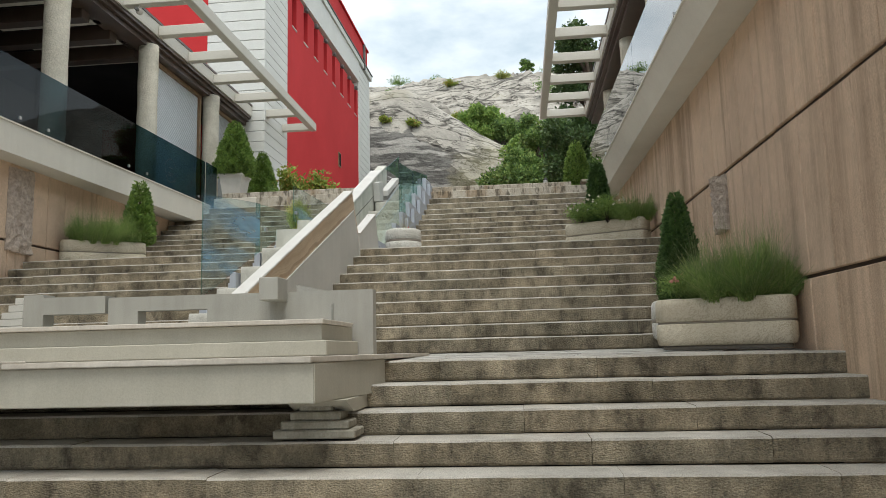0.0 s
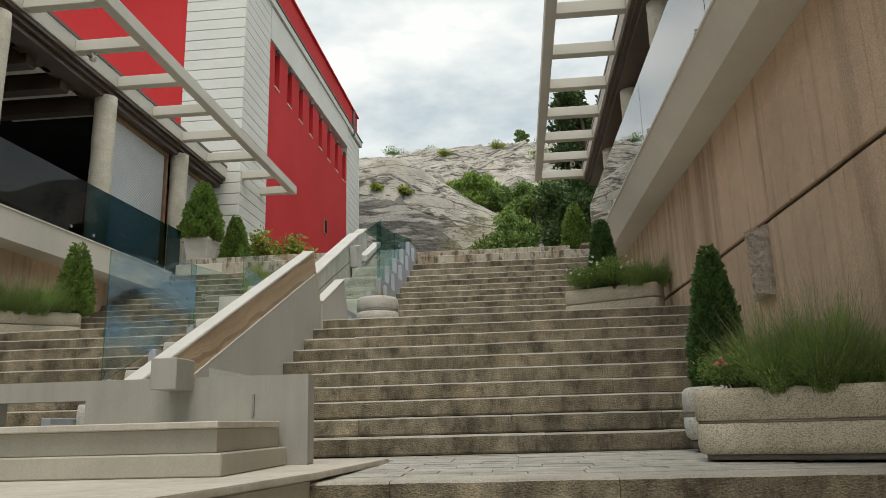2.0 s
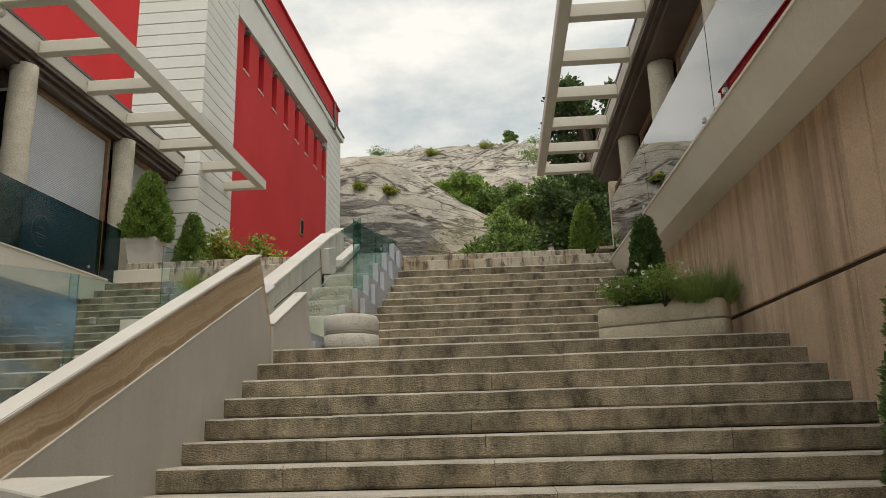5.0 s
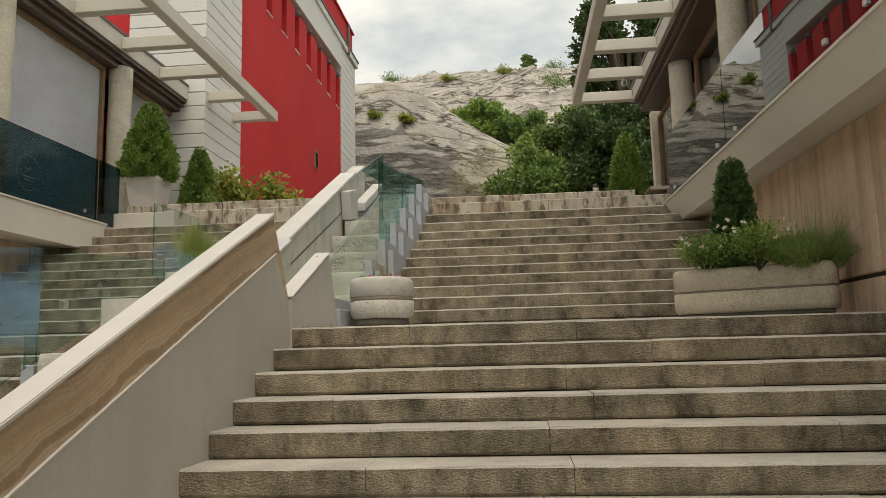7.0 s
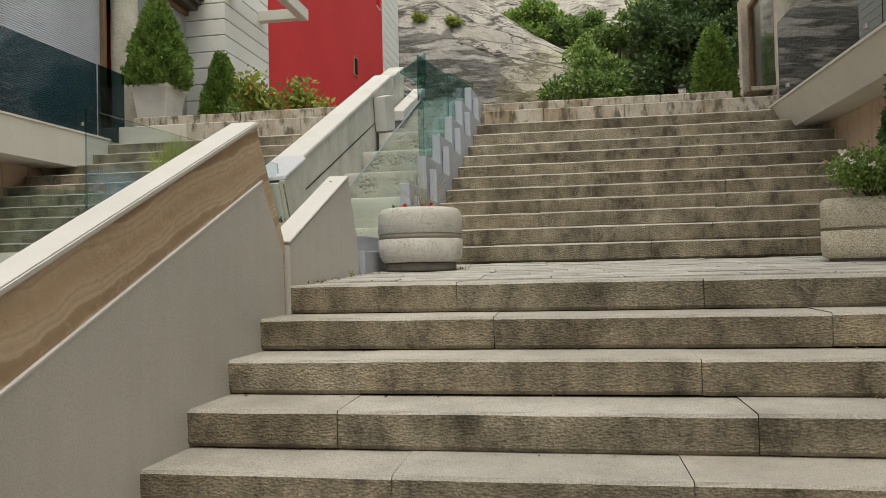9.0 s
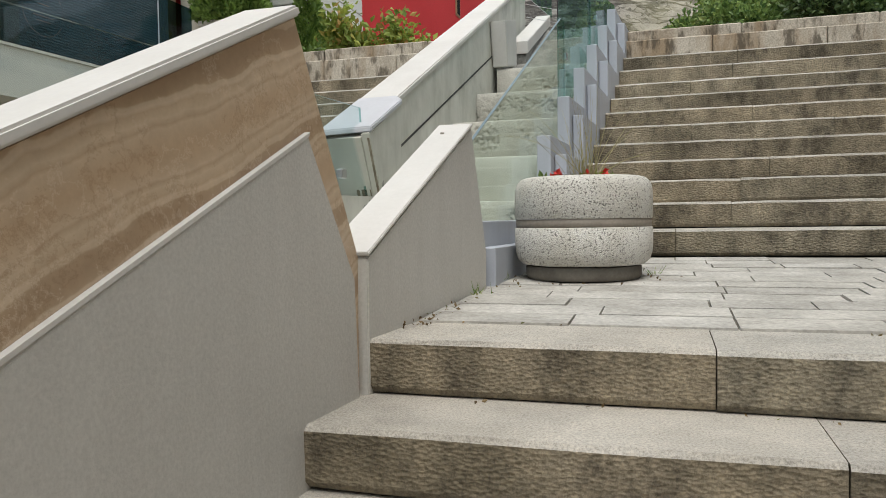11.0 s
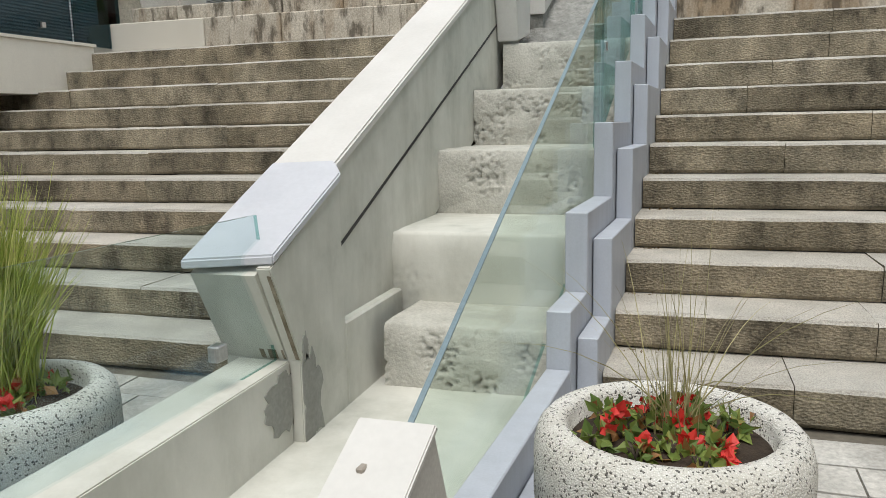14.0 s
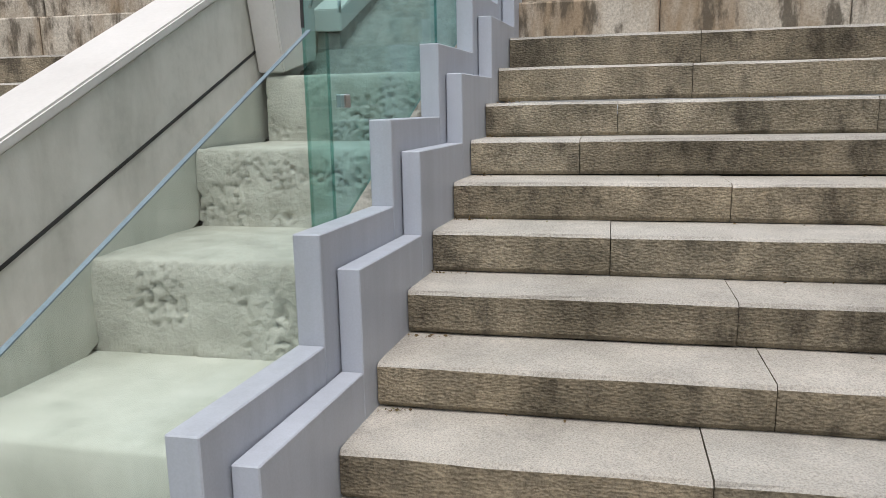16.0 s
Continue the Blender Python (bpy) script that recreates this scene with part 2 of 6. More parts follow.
M_speck = aggregate("white_washed_concrete", (0.68, 0.67, 0.635), (0.15, 0.145, 0.135), 215, 0.095)
M_pebble = aggregate("grey_washed_concrete", (0.62, 0.565, 0.455), (0.42, 0.365, 0.28), 170, 0.3)
M_band = mottled("planter_band", (0.24, 0.21, 0.175), (0.34, 0.30, 0.25), 4, 60, 0.6)
M_foot = mottled("planter_foot", (0.13, 0.12, 0.1), (0.22, 0.2, 0.17), 5, 60, 0.9)


def marble():
    m, n, l, b = material("brown_marble", 0.3)
    vec = coords(n, l, (1, 1, 1))
    warp = grain(n, l, vec, 1.8, 5)
    w = n.new("ShaderNodeTexWave")
    w.wave_type, w.bands_direction = "BANDS", "Z"
    w.inputs["Scale"].default_value, w.inputs["Distortion"].default_value = 1.25, 4.2
    w.inputs["Detail"].default_value, w.inputs["Detail Scale"].default_value = 6, 0.9
    w.inputs["Detail Roughness"].default_value = 0.5
    tilt = n.new("ShaderNodeMapping")
    tilt.inputs["Rotation"].default_value = (radians(-24), 0, 0)
    l.new(vec, tilt.inputs["Vector"])
    l.new(tilt.outputs["Vector"], w.inputs["Vector"])
    col = ramp(n, l, w.outputs["Fac"], [(0.0, (0.40, 0.285, 0.185)), (0.09, (0.44, 0.32, 0.21)), (0.12, (0.58, 0.46, 0.33)), (0.2, (0.62, 0.50, 0.37)), (0.27, (0.53, 0.40, 0.275)), (0.5, (0.61, 0.49, 0.355)), (0.64, (0.50, 0.37, 0.25)), (0.72, (0.59, 0.465, 0.335)), (1.0, (0.51, 0.375, 0.25))])
    col = blend(n, l, "MULTIPLY", 0.4, col, ramp(n, l, warp, [(0.35, (0.8, 0.77, 0.72)), (0.65, (1.2, 1.18, 1.15))]))
    vein = grain(n, l, tilt.outputs["Vector"], 3.2, 8, 0.7)
    col = blend(n, l, "MIX", ramp(n, l, vein, [(0.49, (0, 0, 0)), (0.5, (0.35, 0.35, 0.35)), (0.51, (0, 0, 0))]), col, (0.72, 0.60, 0.47))
    dark = grain(n, l, tilt.outputs["Vector"], 1.9, 9, 0.75)
    col = blend(n, l, "MULTIPLY", ramp(n, l, dark, [(0.44, (0, 0, 0)), (0.452, (0.45, 0.45, 0.45)), (0.462, (0, 0, 0))]), col, (0.62, 0.52, 0.42))
    fine = grain(n, l, vec, 35, 6, 0.75)
    col = blend(n, l, "MULTIPLY", 0.25, col, ramp(n, l, fine, [(0.35, (0.75, 0.73, 0.7)), (0.65, (1.2, 1.19, 1.17))]))
    l.new(col, b.inputs["Base Color"])
    return m


M_marble = marble()


def patched():
    m, n, l, b = material("weathered_plaster", 0.8)
    vec = coords(n, l)
    broad, fine = grain(n, l, vec, 2.6, 8, 0.65), grain(n, l, vec, 70, 3)
    col = ramp(n, l, broad, [(0.3, (0.47, 0.47, 0.42)), (0.45, (0.57, 0.565, 0.51)), (0.7, (0.66, 0.65, 0.595))])
    runs = grain(n, l, coords(n, l, (3, 3, 0.9)), 1.3, 8, 0.65)
    col = blend(n, l, "MULTIPLY", 0.4, col, ramp(n, l, runs, [(0.36, (0.62, 0.62, 0.58)), (0.56, (1, 1, 1))]))
    l.new(col, b.inputs["Base Color"])
    relief(n, l, b, fine, 0.2, 0.003)
    return m


M_plaster = patched()


def stained():
    """Pale granite blocks with black and rusty growth running down from the top edge."""
    m, n, l, b = material("stained_granite_block", 0.85)
    vec = coords(n, l)
    fine = grain(n, l, vec, 60, 5, 0.75)
    col = ramp(n, l, grain(n, l, vec, 3, 5), [(0.3, (0.40, 0.36, 0.30)), (0.7, (0.56, 0.52, 0.45))])
    col = blend(n, l, "MULTIPLY", 0.7, col, ramp(n, l, fine, [(0.36, (0.55, 0.54, 0.52)), (0.64, (1.35, 1.32, 1.28))]))
    rust = grain(n, l, coords(n, l, (2.2, 2.2, 0.5)), 1.3, 5)
    col = blend(n, l, "MIX", ramp(n, l, rust, [(0.48, (0, 0, 0)), (0.66, (0.7, 0.7, 0.7))]), col, (0.25, 0.165, 0.085))
    runs = grain(n, l, coords(n, l, (5, 5, 1.6)), 1.6, 7, 0.65)
    col = blend(n, l, "MIX", ramp(n, l, runs, [(0.50, (0, 0, 0)), (0.60, (0.8, 0.8, 0.8))]), col, (0.075, 0.062, 0.045))
    l.new(col, b.inputs["Base Color"])
    relief(n, l, b, fine, 0.6, 0.006)
    return m


M_concrete = stained()
M_cap = mottled("bluish_white_marble", (0.47, 0.485, 0.52), (0.58, 0.59, 0.625), 2.5, 50, 0.4, 0.1, 0.002, 0, 0, 0, 0.15)
M_blue_edge = mottled("blue_glass_edge_strip", (0.13, 0.19, 0.22), (0.19, 0.26, 0.29), 2, 90, 0.6)
M_rough = mottled("rough_cast_cement", (0.40, 0.39, 0.345), (0.58, 0.565, 0.51), 6, 70, 0.9, 0.55, 0.010)
M_hammered = mottled("hammered_grey_cement", (0.20, 0.20, 0.185), (0.36, 0.355, 0.33), 14, 60, 0.9, 1.0, 0.015)
M_drip = mottled("brown_rain_streak", (0.13, 0.105, 0.07), (0.34, 0.30, 0.23), 14, 60, 0.9)
M_patch = mottled("grey_repair_cement", (0.24, 0.24, 0.22), (0.33, 0.33, 0.3), 5, 60, 0.9)


def rock():
    m, n, l, b = material("granite_hill", 0.9)
    vec = coords(n, l)
    broad, mid, fine = grain(n, l, vec, 0.07, 7), grain(n, l, vec, 0.5, 6), grain(n, l, vec, 4, 4)
    col = ramp(n, l, broad, [(0.3, (0.34, 0.32, 0.285)), (0.5, (0.45, 0.425, 0.38)), (0.7, (0.53, 0.50, 0.45))])
    col = blend(n, l, "MULTIPLY", 0.6, col, ramp(n, l, mid, [(0.3, (0.66, 0.65, 0.62)), (0.7, (1.15, 1.13, 1.1))]))
    runs = grain(n, l, coords(n, l, (0.9, 0.9, 0.13)), 0.7, 6)
    col = blend(n, l, "MULTIPLY", 0.6, col, ramp(n, l, runs, [(0.36, (0.45, 0.45, 0.45)), (0.52, (1, 1, 1))]))
    for cs, thick, dep in ((0.16, 0.016, 0.95), (0.42, 0.012, 0.85), (1.1, 0.014, 0.4)):
        warp = n.new("ShaderNodeTexNoise")
        warp.inputs["Scale"].default_value, warp.inputs["Detail"].default_value = cs * 1.5, 5
        l.new(coords(n, l, (1, 0.6, 1.8)), warp.inputs["Vector"])
        crack = n.new("ShaderNodeTexVoronoi")
        crack.feature = "DISTANCE_TO_EDGE"
        crack.inputs["Scale"].default_value = cs
        mixv = blend(n, l, "LINEAR_LIGHT", 0.9 / cs * 0.5, coords(n, l, (0.55, 0.3, 1.5)), warp.outputs["Color"])
        l.new(mixv, crack.inputs["Vector"])
        col = blend(n, l, "MULTIPLY", dep, col, ramp(n, l, crack.outputs["Distance"], [(0.0, (0.12, 0.115, 0.11)), (thick, (1, 1, 1))]))
    # steep faces darkened by slope: cliff shade put into the colour
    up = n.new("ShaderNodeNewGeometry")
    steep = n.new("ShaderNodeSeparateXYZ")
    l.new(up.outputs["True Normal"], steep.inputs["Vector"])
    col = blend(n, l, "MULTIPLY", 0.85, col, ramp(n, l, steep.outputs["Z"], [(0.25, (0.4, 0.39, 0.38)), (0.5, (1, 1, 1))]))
    slant = n.new("ShaderNodeMapping")
    slant.inputs["Rotation"].default_value, slant.inputs["Scale"].default_value = (0, radians(-24), 0), (0.09, 0.06, 0.42)
    l.new(up.outputs["Position"], slant.inputs["Vector"])
    for sc, wide in ((1.0, 0.011), (2.1, 0.008)):
        long_crack = grain(n, l, slant.outputs["Vector"], sc, 7, 0.55)
        col = blend(n, l, "MULTIPLY", 0.85, col, ramp(n, l, long_crack, [(0.5 - wide, (1, 1, 1)), (0.5 - wide * 0.3, (0.13, 0.125, 0.12)), (0.5 + wide * 0.3, (0.16, 0.155, 0.15)), (0.5 + wide * 2.5, (1, 1, 1))]))
    moss = grain(n, l, vec, 0.16, 6)
    col = blend(n, l, "MIX", ramp(n, l, moss, [(0.58, (0, 0, 0)), (0.7, (0.3, 0.3, 0.3))]), col, (0.26, 0.24, 0.11))
    # dark beds at the rock's foot; their colour also carries the overhang's shade
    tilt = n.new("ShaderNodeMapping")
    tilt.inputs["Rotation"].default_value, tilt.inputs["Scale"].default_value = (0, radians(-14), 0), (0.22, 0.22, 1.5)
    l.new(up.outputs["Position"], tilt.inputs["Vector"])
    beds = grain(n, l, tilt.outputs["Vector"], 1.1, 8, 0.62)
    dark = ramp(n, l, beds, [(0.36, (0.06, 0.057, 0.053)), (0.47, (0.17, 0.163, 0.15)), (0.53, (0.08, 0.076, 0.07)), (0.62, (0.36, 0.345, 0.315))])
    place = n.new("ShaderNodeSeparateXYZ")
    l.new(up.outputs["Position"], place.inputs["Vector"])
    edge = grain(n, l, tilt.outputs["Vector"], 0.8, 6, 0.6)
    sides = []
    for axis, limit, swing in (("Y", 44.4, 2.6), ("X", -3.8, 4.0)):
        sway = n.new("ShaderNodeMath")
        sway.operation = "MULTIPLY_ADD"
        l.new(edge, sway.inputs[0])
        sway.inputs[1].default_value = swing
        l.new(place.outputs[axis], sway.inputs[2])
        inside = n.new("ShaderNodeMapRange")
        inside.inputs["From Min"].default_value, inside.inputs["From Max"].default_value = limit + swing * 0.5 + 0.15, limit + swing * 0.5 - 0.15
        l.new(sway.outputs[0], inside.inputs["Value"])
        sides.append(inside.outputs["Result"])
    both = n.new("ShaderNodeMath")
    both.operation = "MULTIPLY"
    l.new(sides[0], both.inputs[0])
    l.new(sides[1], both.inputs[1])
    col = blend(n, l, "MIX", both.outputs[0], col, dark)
    l.new(col, b.inputs["Base Color"])
    relief(n, l, b, blend(n, l, "MIX", 0.4, mid, fine), 0.8, 0.35)
    return m


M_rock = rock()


def foliage(name, dark, light, dry=None):
    m, n, l, b = material(name, 0.55)
    geo = n.new("ShaderNodeNewGeometry")
    stops = [(0.0, dark), (0.75, light)] + ([(1.0, dry)] if dry else [])
    col = ramp(n, l, geo.outputs["Random Per Island"], stops)
    big = grain(n, l, coords(n, l), 1.6, 3)
    col = blend(n, l, "MULTIPLY", 0.7, col, ramp(n, l, big, [(0.3, (0.6, 0.62, 0.6)), (0.7, (1.3, 1.28, 1.2))]))
    l.new(col, b.inputs["Base Color"])
    tr = n.new("ShaderNodeBsdfTranslucent")
    l.new(col, tr.inputs["Color"])
    mix = n.new("ShaderNodeMixShader")
    mix.inputs["Fac"].default_value = 0.28
    l.new(b.outputs["BSDF"], mix.inputs[1])
    l.new(tr.outputs["BSDF"], mix.inputs[2])
    l.new(mix.outputs["Shader"], n["Material Output"].inputs["Surface"])
    return m


L_conifer = foliage("clipped_conifer_leaf", (0.085, 0.165, 0.035), (0.25, 0.37, 0.085))
L_thuja = foliage("dark_thuja_leaf", (0.03, 0.072, 0.022), (0.10, 0.18, 0.05))
L_lavender = foliage("lavender_leaf", (0.11, 0.20, 0.05), (0.28, 0.41, 0.115), (0.42, 0.44, 0.19))
L_rose = foliage("rose_leaf", (0.08, 0.16, 0.035), (0.23, 0.34, 0.08))
L_laurel = foliage("yellow_green_leaf", (0.14, 0.22, 0.035), (0.36, 0.42, 0.08), (0.45, 0.26, 0.08))
L_grass = foliage("ornamental_grass_blade", (0.28, 0.36, 0.07), (0.56, 0.60, 0.16), (0.70, 0.66, 0.28))
L_stalk = foliage("lavender_stalk", (0.16, 0.23, 0.09), (0.33, 0.37, 0.18))
L_dry = foliage("dry_grass_blade", (0.25, 0.23, 0.1), (0.42, 0.38, 0.2))
L_tree = foliage("tree_leaf", (0.06, 0.13, 0.035), (0.22, 0.34, 0.095), (0.34, 0.44, 0.14))
L_tree2 = foliage("bright_tree_leaf", (0.10, 0.20, 0.045), (0.29, 0.42, 0.10), (0.42, 0.52, 0.16))
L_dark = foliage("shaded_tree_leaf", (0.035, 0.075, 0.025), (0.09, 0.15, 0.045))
L_red = foliage("red_begonia_petal", (0.45, 0.02, 0.015), (0.7, 0.05, 0.04))
L_white = foliage("white_rose_petal", (0.6, 0.56, 0.5), (0.8, 0.76, 0.68))
L_pink = foliage("pink_rose_petal", (0.5, 0.2, 0.16), (0.62, 0.33, 0.27))
L_litter = foliage("dry_leaf", (0.10, 0.065, 0.03), (0.26, 0.18, 0.09), (0.12, 0.14, 0.05))
L_begonia = foliage("begonia_leaf", (0.09, 0.16, 0.035), (0.24, 0.30, 0.07), (0.34, 0.10, 0.05))
M_bark = mottled("bark", (0.05, 0.038, 0.028), (0.12, 0.095, 0.07), 6, 40, 0.95, 0.8, 0.02)


def glass(name, tint, gloss_add, steep=4.5, rough=0.0):
    """A thin pane: tinted straight through, with a mirror share that grows at grazing angles."""
    m = bpy.data.materials.new(name)
    m.use_nodes = True
    n, l = m.node_tree.nodes, m.node_tree.links
    tr, gl, lw, mix = n.new("ShaderNodeBsdfTransparent"), n.new("ShaderNodeBsdfGlossy"), n.new("ShaderNodeLayerWeight"), n.new("ShaderNodeMixShader")
    tr.inputs["Color"].default_value = (*tint, 1)
    gl.inputs["Roughness"].default_value = rough
    power, scale = n.new("ShaderNodeMath"), n.new("ShaderNodeMath")
    power.operation, scale.operation = "POWER", "MULTIPLY_ADD"
    power.inputs[1].default_value = steep
    scale.inputs[1].default_value, scale.inputs[2].default_value = 1 - gloss_add, gloss_add
    lw.inputs["Blend"].default_value = 0.5
    l.new(lw.outputs["Facing"], power.inputs[0])
    l.new(power.outputs[0], scale.inputs[0])
    l.new(scale.outputs[0], mix.inputs["Fac"])
    l.new(tr.outputs["BSDF"], mix.inputs[1])
    l.new(gl.outputs["BSDF"], mix.inputs[2])
    l.new(mix.outputs["Shader"], n["Material Output"].inputs["Surface"])
    return m


G_clear = glass("clear_green_glass", (0.905, 0.955, 0.93), 0.025, 8)
G_edge = glass("green_glass_edge", (0.40, 0.66, 0.62), 0.05)
G_dark = glass("dark_tinted_glass", (0.22, 0.26, 0.27), 0.07, 2.6)
G_dark_w = glass("dark_smoked_glass", (0.25, 0.36, 0.40), 0.04, 7.0)


def hazed_glass():
    """Clear glass with a smeared blue haze: a cloudy sky reflection painted as diffuse colour."""
    m = glass("blue_hazed_glass", (0.88, 0.935, 0.94), 0.03, 8)
    n, l = m.node_tree.nodes, m.node_tree.links
    tilt = n.new("ShaderNodeMapping")
    tilt.inputs["Rotation"].default_value, tilt.inputs["Scale"].default_value = (radians(-52), 0, 0), (1, 0.35, 1.6)
    geo = n.new("ShaderNodeNewGeometry")
    l.new(geo.outputs["Position"], tilt.inputs["Vector"])
    smear = grain(n, l, tilt.outputs["Vector"], 1.3, 5, 0.5)
    amount = n.new("ShaderNodeMapRange")
    amount.inputs["From Min"].default_value, amount.inputs["From Max"].default_value = 0.44, 0.70
    amount.inputs["To Max"].default_value = 0.75
    l.new(smear, amount.inputs["Value"])
    haze, mix = n.new("ShaderNodeBsdfDiffuse"), n.new("ShaderNodeMixShader")
    haze.inputs["Color"].default_value = (0.27, 0.50, 0.70, 1)
    clear = n["Material Output"].inputs["Surface"].links[0].from_socket
    l.new(amount.outputs["Result"], mix.inputs["Fac"])
    l.new(clear, mix.inputs[1])
    l.new(haze.outputs["BSDF"], mix.inputs[2])
    l.new(mix.outputs["Shader"], n["Material Output"].inputs["Surface"])
    return m


G_haze = hazed_glass()
G_teal = glass("teal_tinted_glass", (0.82, 0.915, 0.905), 0.03, 8)
G_deep = glass("deep_teal_glass", (0.68, 0.85, 0.845), 0.04, 7)
G_window = glass("window_glass", (0.75, 0.77, 0.77), 0.05)


def slatted(name, dark, light, pitch):
    """A roller blind with a fine horizontal rib."""
    m, n, l, b = material(name, 0.5)
    w = n.new("ShaderNodeTexWave")
    w.bands_direction = "Z"
    w.inputs["Scale"].default_value = 1 / pitch / 2
    l.new(coords(n, l), w.inputs["Vector"])
    col = ramp(n, l, w.outputs["Fac"], [(0.1, dark), (0.5, light)])
    col = blend(n, l, "MULTIPLY", 0.5, col, ramp(n, l, grain(n, l, coords(n, l), 0.7, 4), [(0.3, (0.8, 0.8, 0.8)), (0.7, (1.1, 1.1, 1.1))]))
    l.new(col, b.inputs["Base Color"])
    relief(n, l, b, w.outputs["Fac"], 0.6, 0.02)
    return m


M_blind = slatted("grey_roller_blind", (0.54, 0.57, 0.60), (0.76, 0.79, 0.82), 0.055)
M_blind2 = slatted("dark_roller_blind", (0.32, 0.325, 0.32), (0.48, 0.485, 0.48), 0.055)
M_wood = mottled("brown_wood_frame", (0.20, 0.12, 0.065), (0.32, 0.20, 0.115), 4, 60, 0.5)
M_column = mottled("rough_cream_column", (0.60, 0.55, 0.45), (0.74, 0.69, 0.58), 4, 30, 0.85, 0.8, 0.02)
M_metal = mottled("brushed_steel", (0.5, 0.5, 0.5), (0.6, 0.6, 0.6), 5, 100, 0.3, 0.05, 0.001, 0, 0, 0.9)
M_black = mottled("black_seal", (0.012, 0.012, 0.012), (0.03, 0.03, 0.03), 5, 90, 0.6)


# ---- plants, built from arrays ----
rng = np.random.default_rng(7)


def sheet_mesh(name, verts, faces, mat, parent=None, label=""):
    me = bpy.data.meshes.new(name)
    me.from_pydata(verts.tolist(), [], faces.tolist())
    me.materials.append(mat)
    ob = new(name, me)
    if parent:
        ob.parent = parent
    if label:
        ob["label"] = label
    return ob


def leaf_cloud(c, size, up=0.3, out=None, slim=0.55):
    """Small folded leaves at the points c: two triangles each, tilted at random or along out."""
    n = len(c)
    d = rng.normal(size=(n, 3))
    if out is not None:
        d = d * 0.6 + out
    d[:, 2] += up
    d /= np.linalg.norm(d, axis=1, keepdims=True)
    s = np.cross(d, rng.normal(size=(n, 3)))
    s /= np.linalg.norm(s, axis=1, keepdims=True) + 1e-9
    k = np.cross(d, s)
    L = size * rng.uniform(0.6, 1.3, (n, 1))
    a, tip = c, c + d * L
    w = s * L * slim * 0.5
    mid = c + d * L * 0.45 + k * L * 0.12
    v = np.stack([a, mid + w, tip, mid - w], 1).reshape(-1, 3)
    i = np.arange(n)[:, None] * 4
    f = np.concatenate([i + [0, 1, 2], i + [0, 2, 3]], 0)
    return v, f


def blades(root, tip, bend, width, seg=4):
    """Tapered bent ribbons from root to tip."""
    n = len(root)
    side = np.cross(tip - root, rng.normal(size=(n, 3)))
    side /= np.linalg.norm(side, axis=1, keepdims=True) + 1e-9
    vs = []
    for j in range(seg + 1):
        t = j / seg
        p = root + (tip - root) * t + bend * (t * t - t)
        w = side * width * (1 - t) * 0.5 + side * width * 0.08
        vs += [p - w, p + w]
    v = np.stack(vs, 1)
    k = 2 * (seg + 1)
    i = np.arange(n)[:, None] * k
    f = np.concatenate([i + [2 * j, 2 * j + 1, 2 * j + 3, 2 * j + 2] for j in range(seg)], 0)
    return v.reshape(-1, 3), f


def clipped_cone(n, r, h, taper=0.8):
    """Points in the outer shell of a clipped conifer and the way they face."""
    z = 1 - np.sqrt(rng.uniform(0.002, 1, n))
    a = rng.uniform(0, 2 * math.pi, n)
    prof = np.power(1 - z, taper) * (1 - np.exp(-z * 14) * 0.3)
    lump = 1 + 0.10 * np.sin(a * 5 + z * 17) + 0.07 * np.sin(a * 9 - z * 29)
    rad = r * prof * lump * np.power(rng.uniform(0.55, 1, n), 0.35)
    p = np.stack([rad * np.cos(a), rad * np.sin(a), z * h], 1)
    o = np.stack([np.cos(a), np.sin(a), np.full(n, 0.5)], 1)
    return p, o


def trunk_mesh(bm, pts, radii, n=7):
    prev = None
    for (x, y, z), r in zip(pts, radii):
        ring = [bm.verts.new((x + r * math.cos(2 * math.pi * i / n), y + r * math.sin(2 * math.pi * i / n), z)) for i in range(n)]
        if prev:
            for i in range(n):
                bm.faces.new((prev[i], prev[(i + 1) % n], ring[(i + 1) % n], ring[i])).smooth = True
        prev = ring
    bm.faces.new(prev)


def conifer(name, at, r, h, mat, label, count=5200, taper=0.8, size=0.05, stem=0.1):
    t = thing(name, label, "conifer", at)
    bm = bmesh.new()
    trunk_mesh(bm, [(0, 0, 0), (0.01, 0, stem + h * 0.5), (0, 0, stem + h * 0.9)], [0.025, 0.02, 0.006])
    part("trunk", bm, M_bark, t)
    p, o = clipped_cone(count, r, h, taper)
    p[:, 2] += stem
    v, f = leaf_cloud(p, size, 0.35, o, 0.5)
    q, o2 = clipped_cone(count // 3, r * 0.86, h * 0.96, taper)
    q[:, 2] += stem
    v2, f2 = leaf_cloud(q, size * 1.5, 0.2, o2, 0.8)
    sheet_mesh("crown", np.concatenate([v, v2]), np.concatenate([f, f2 + len(v)]), mat, t)
    return t


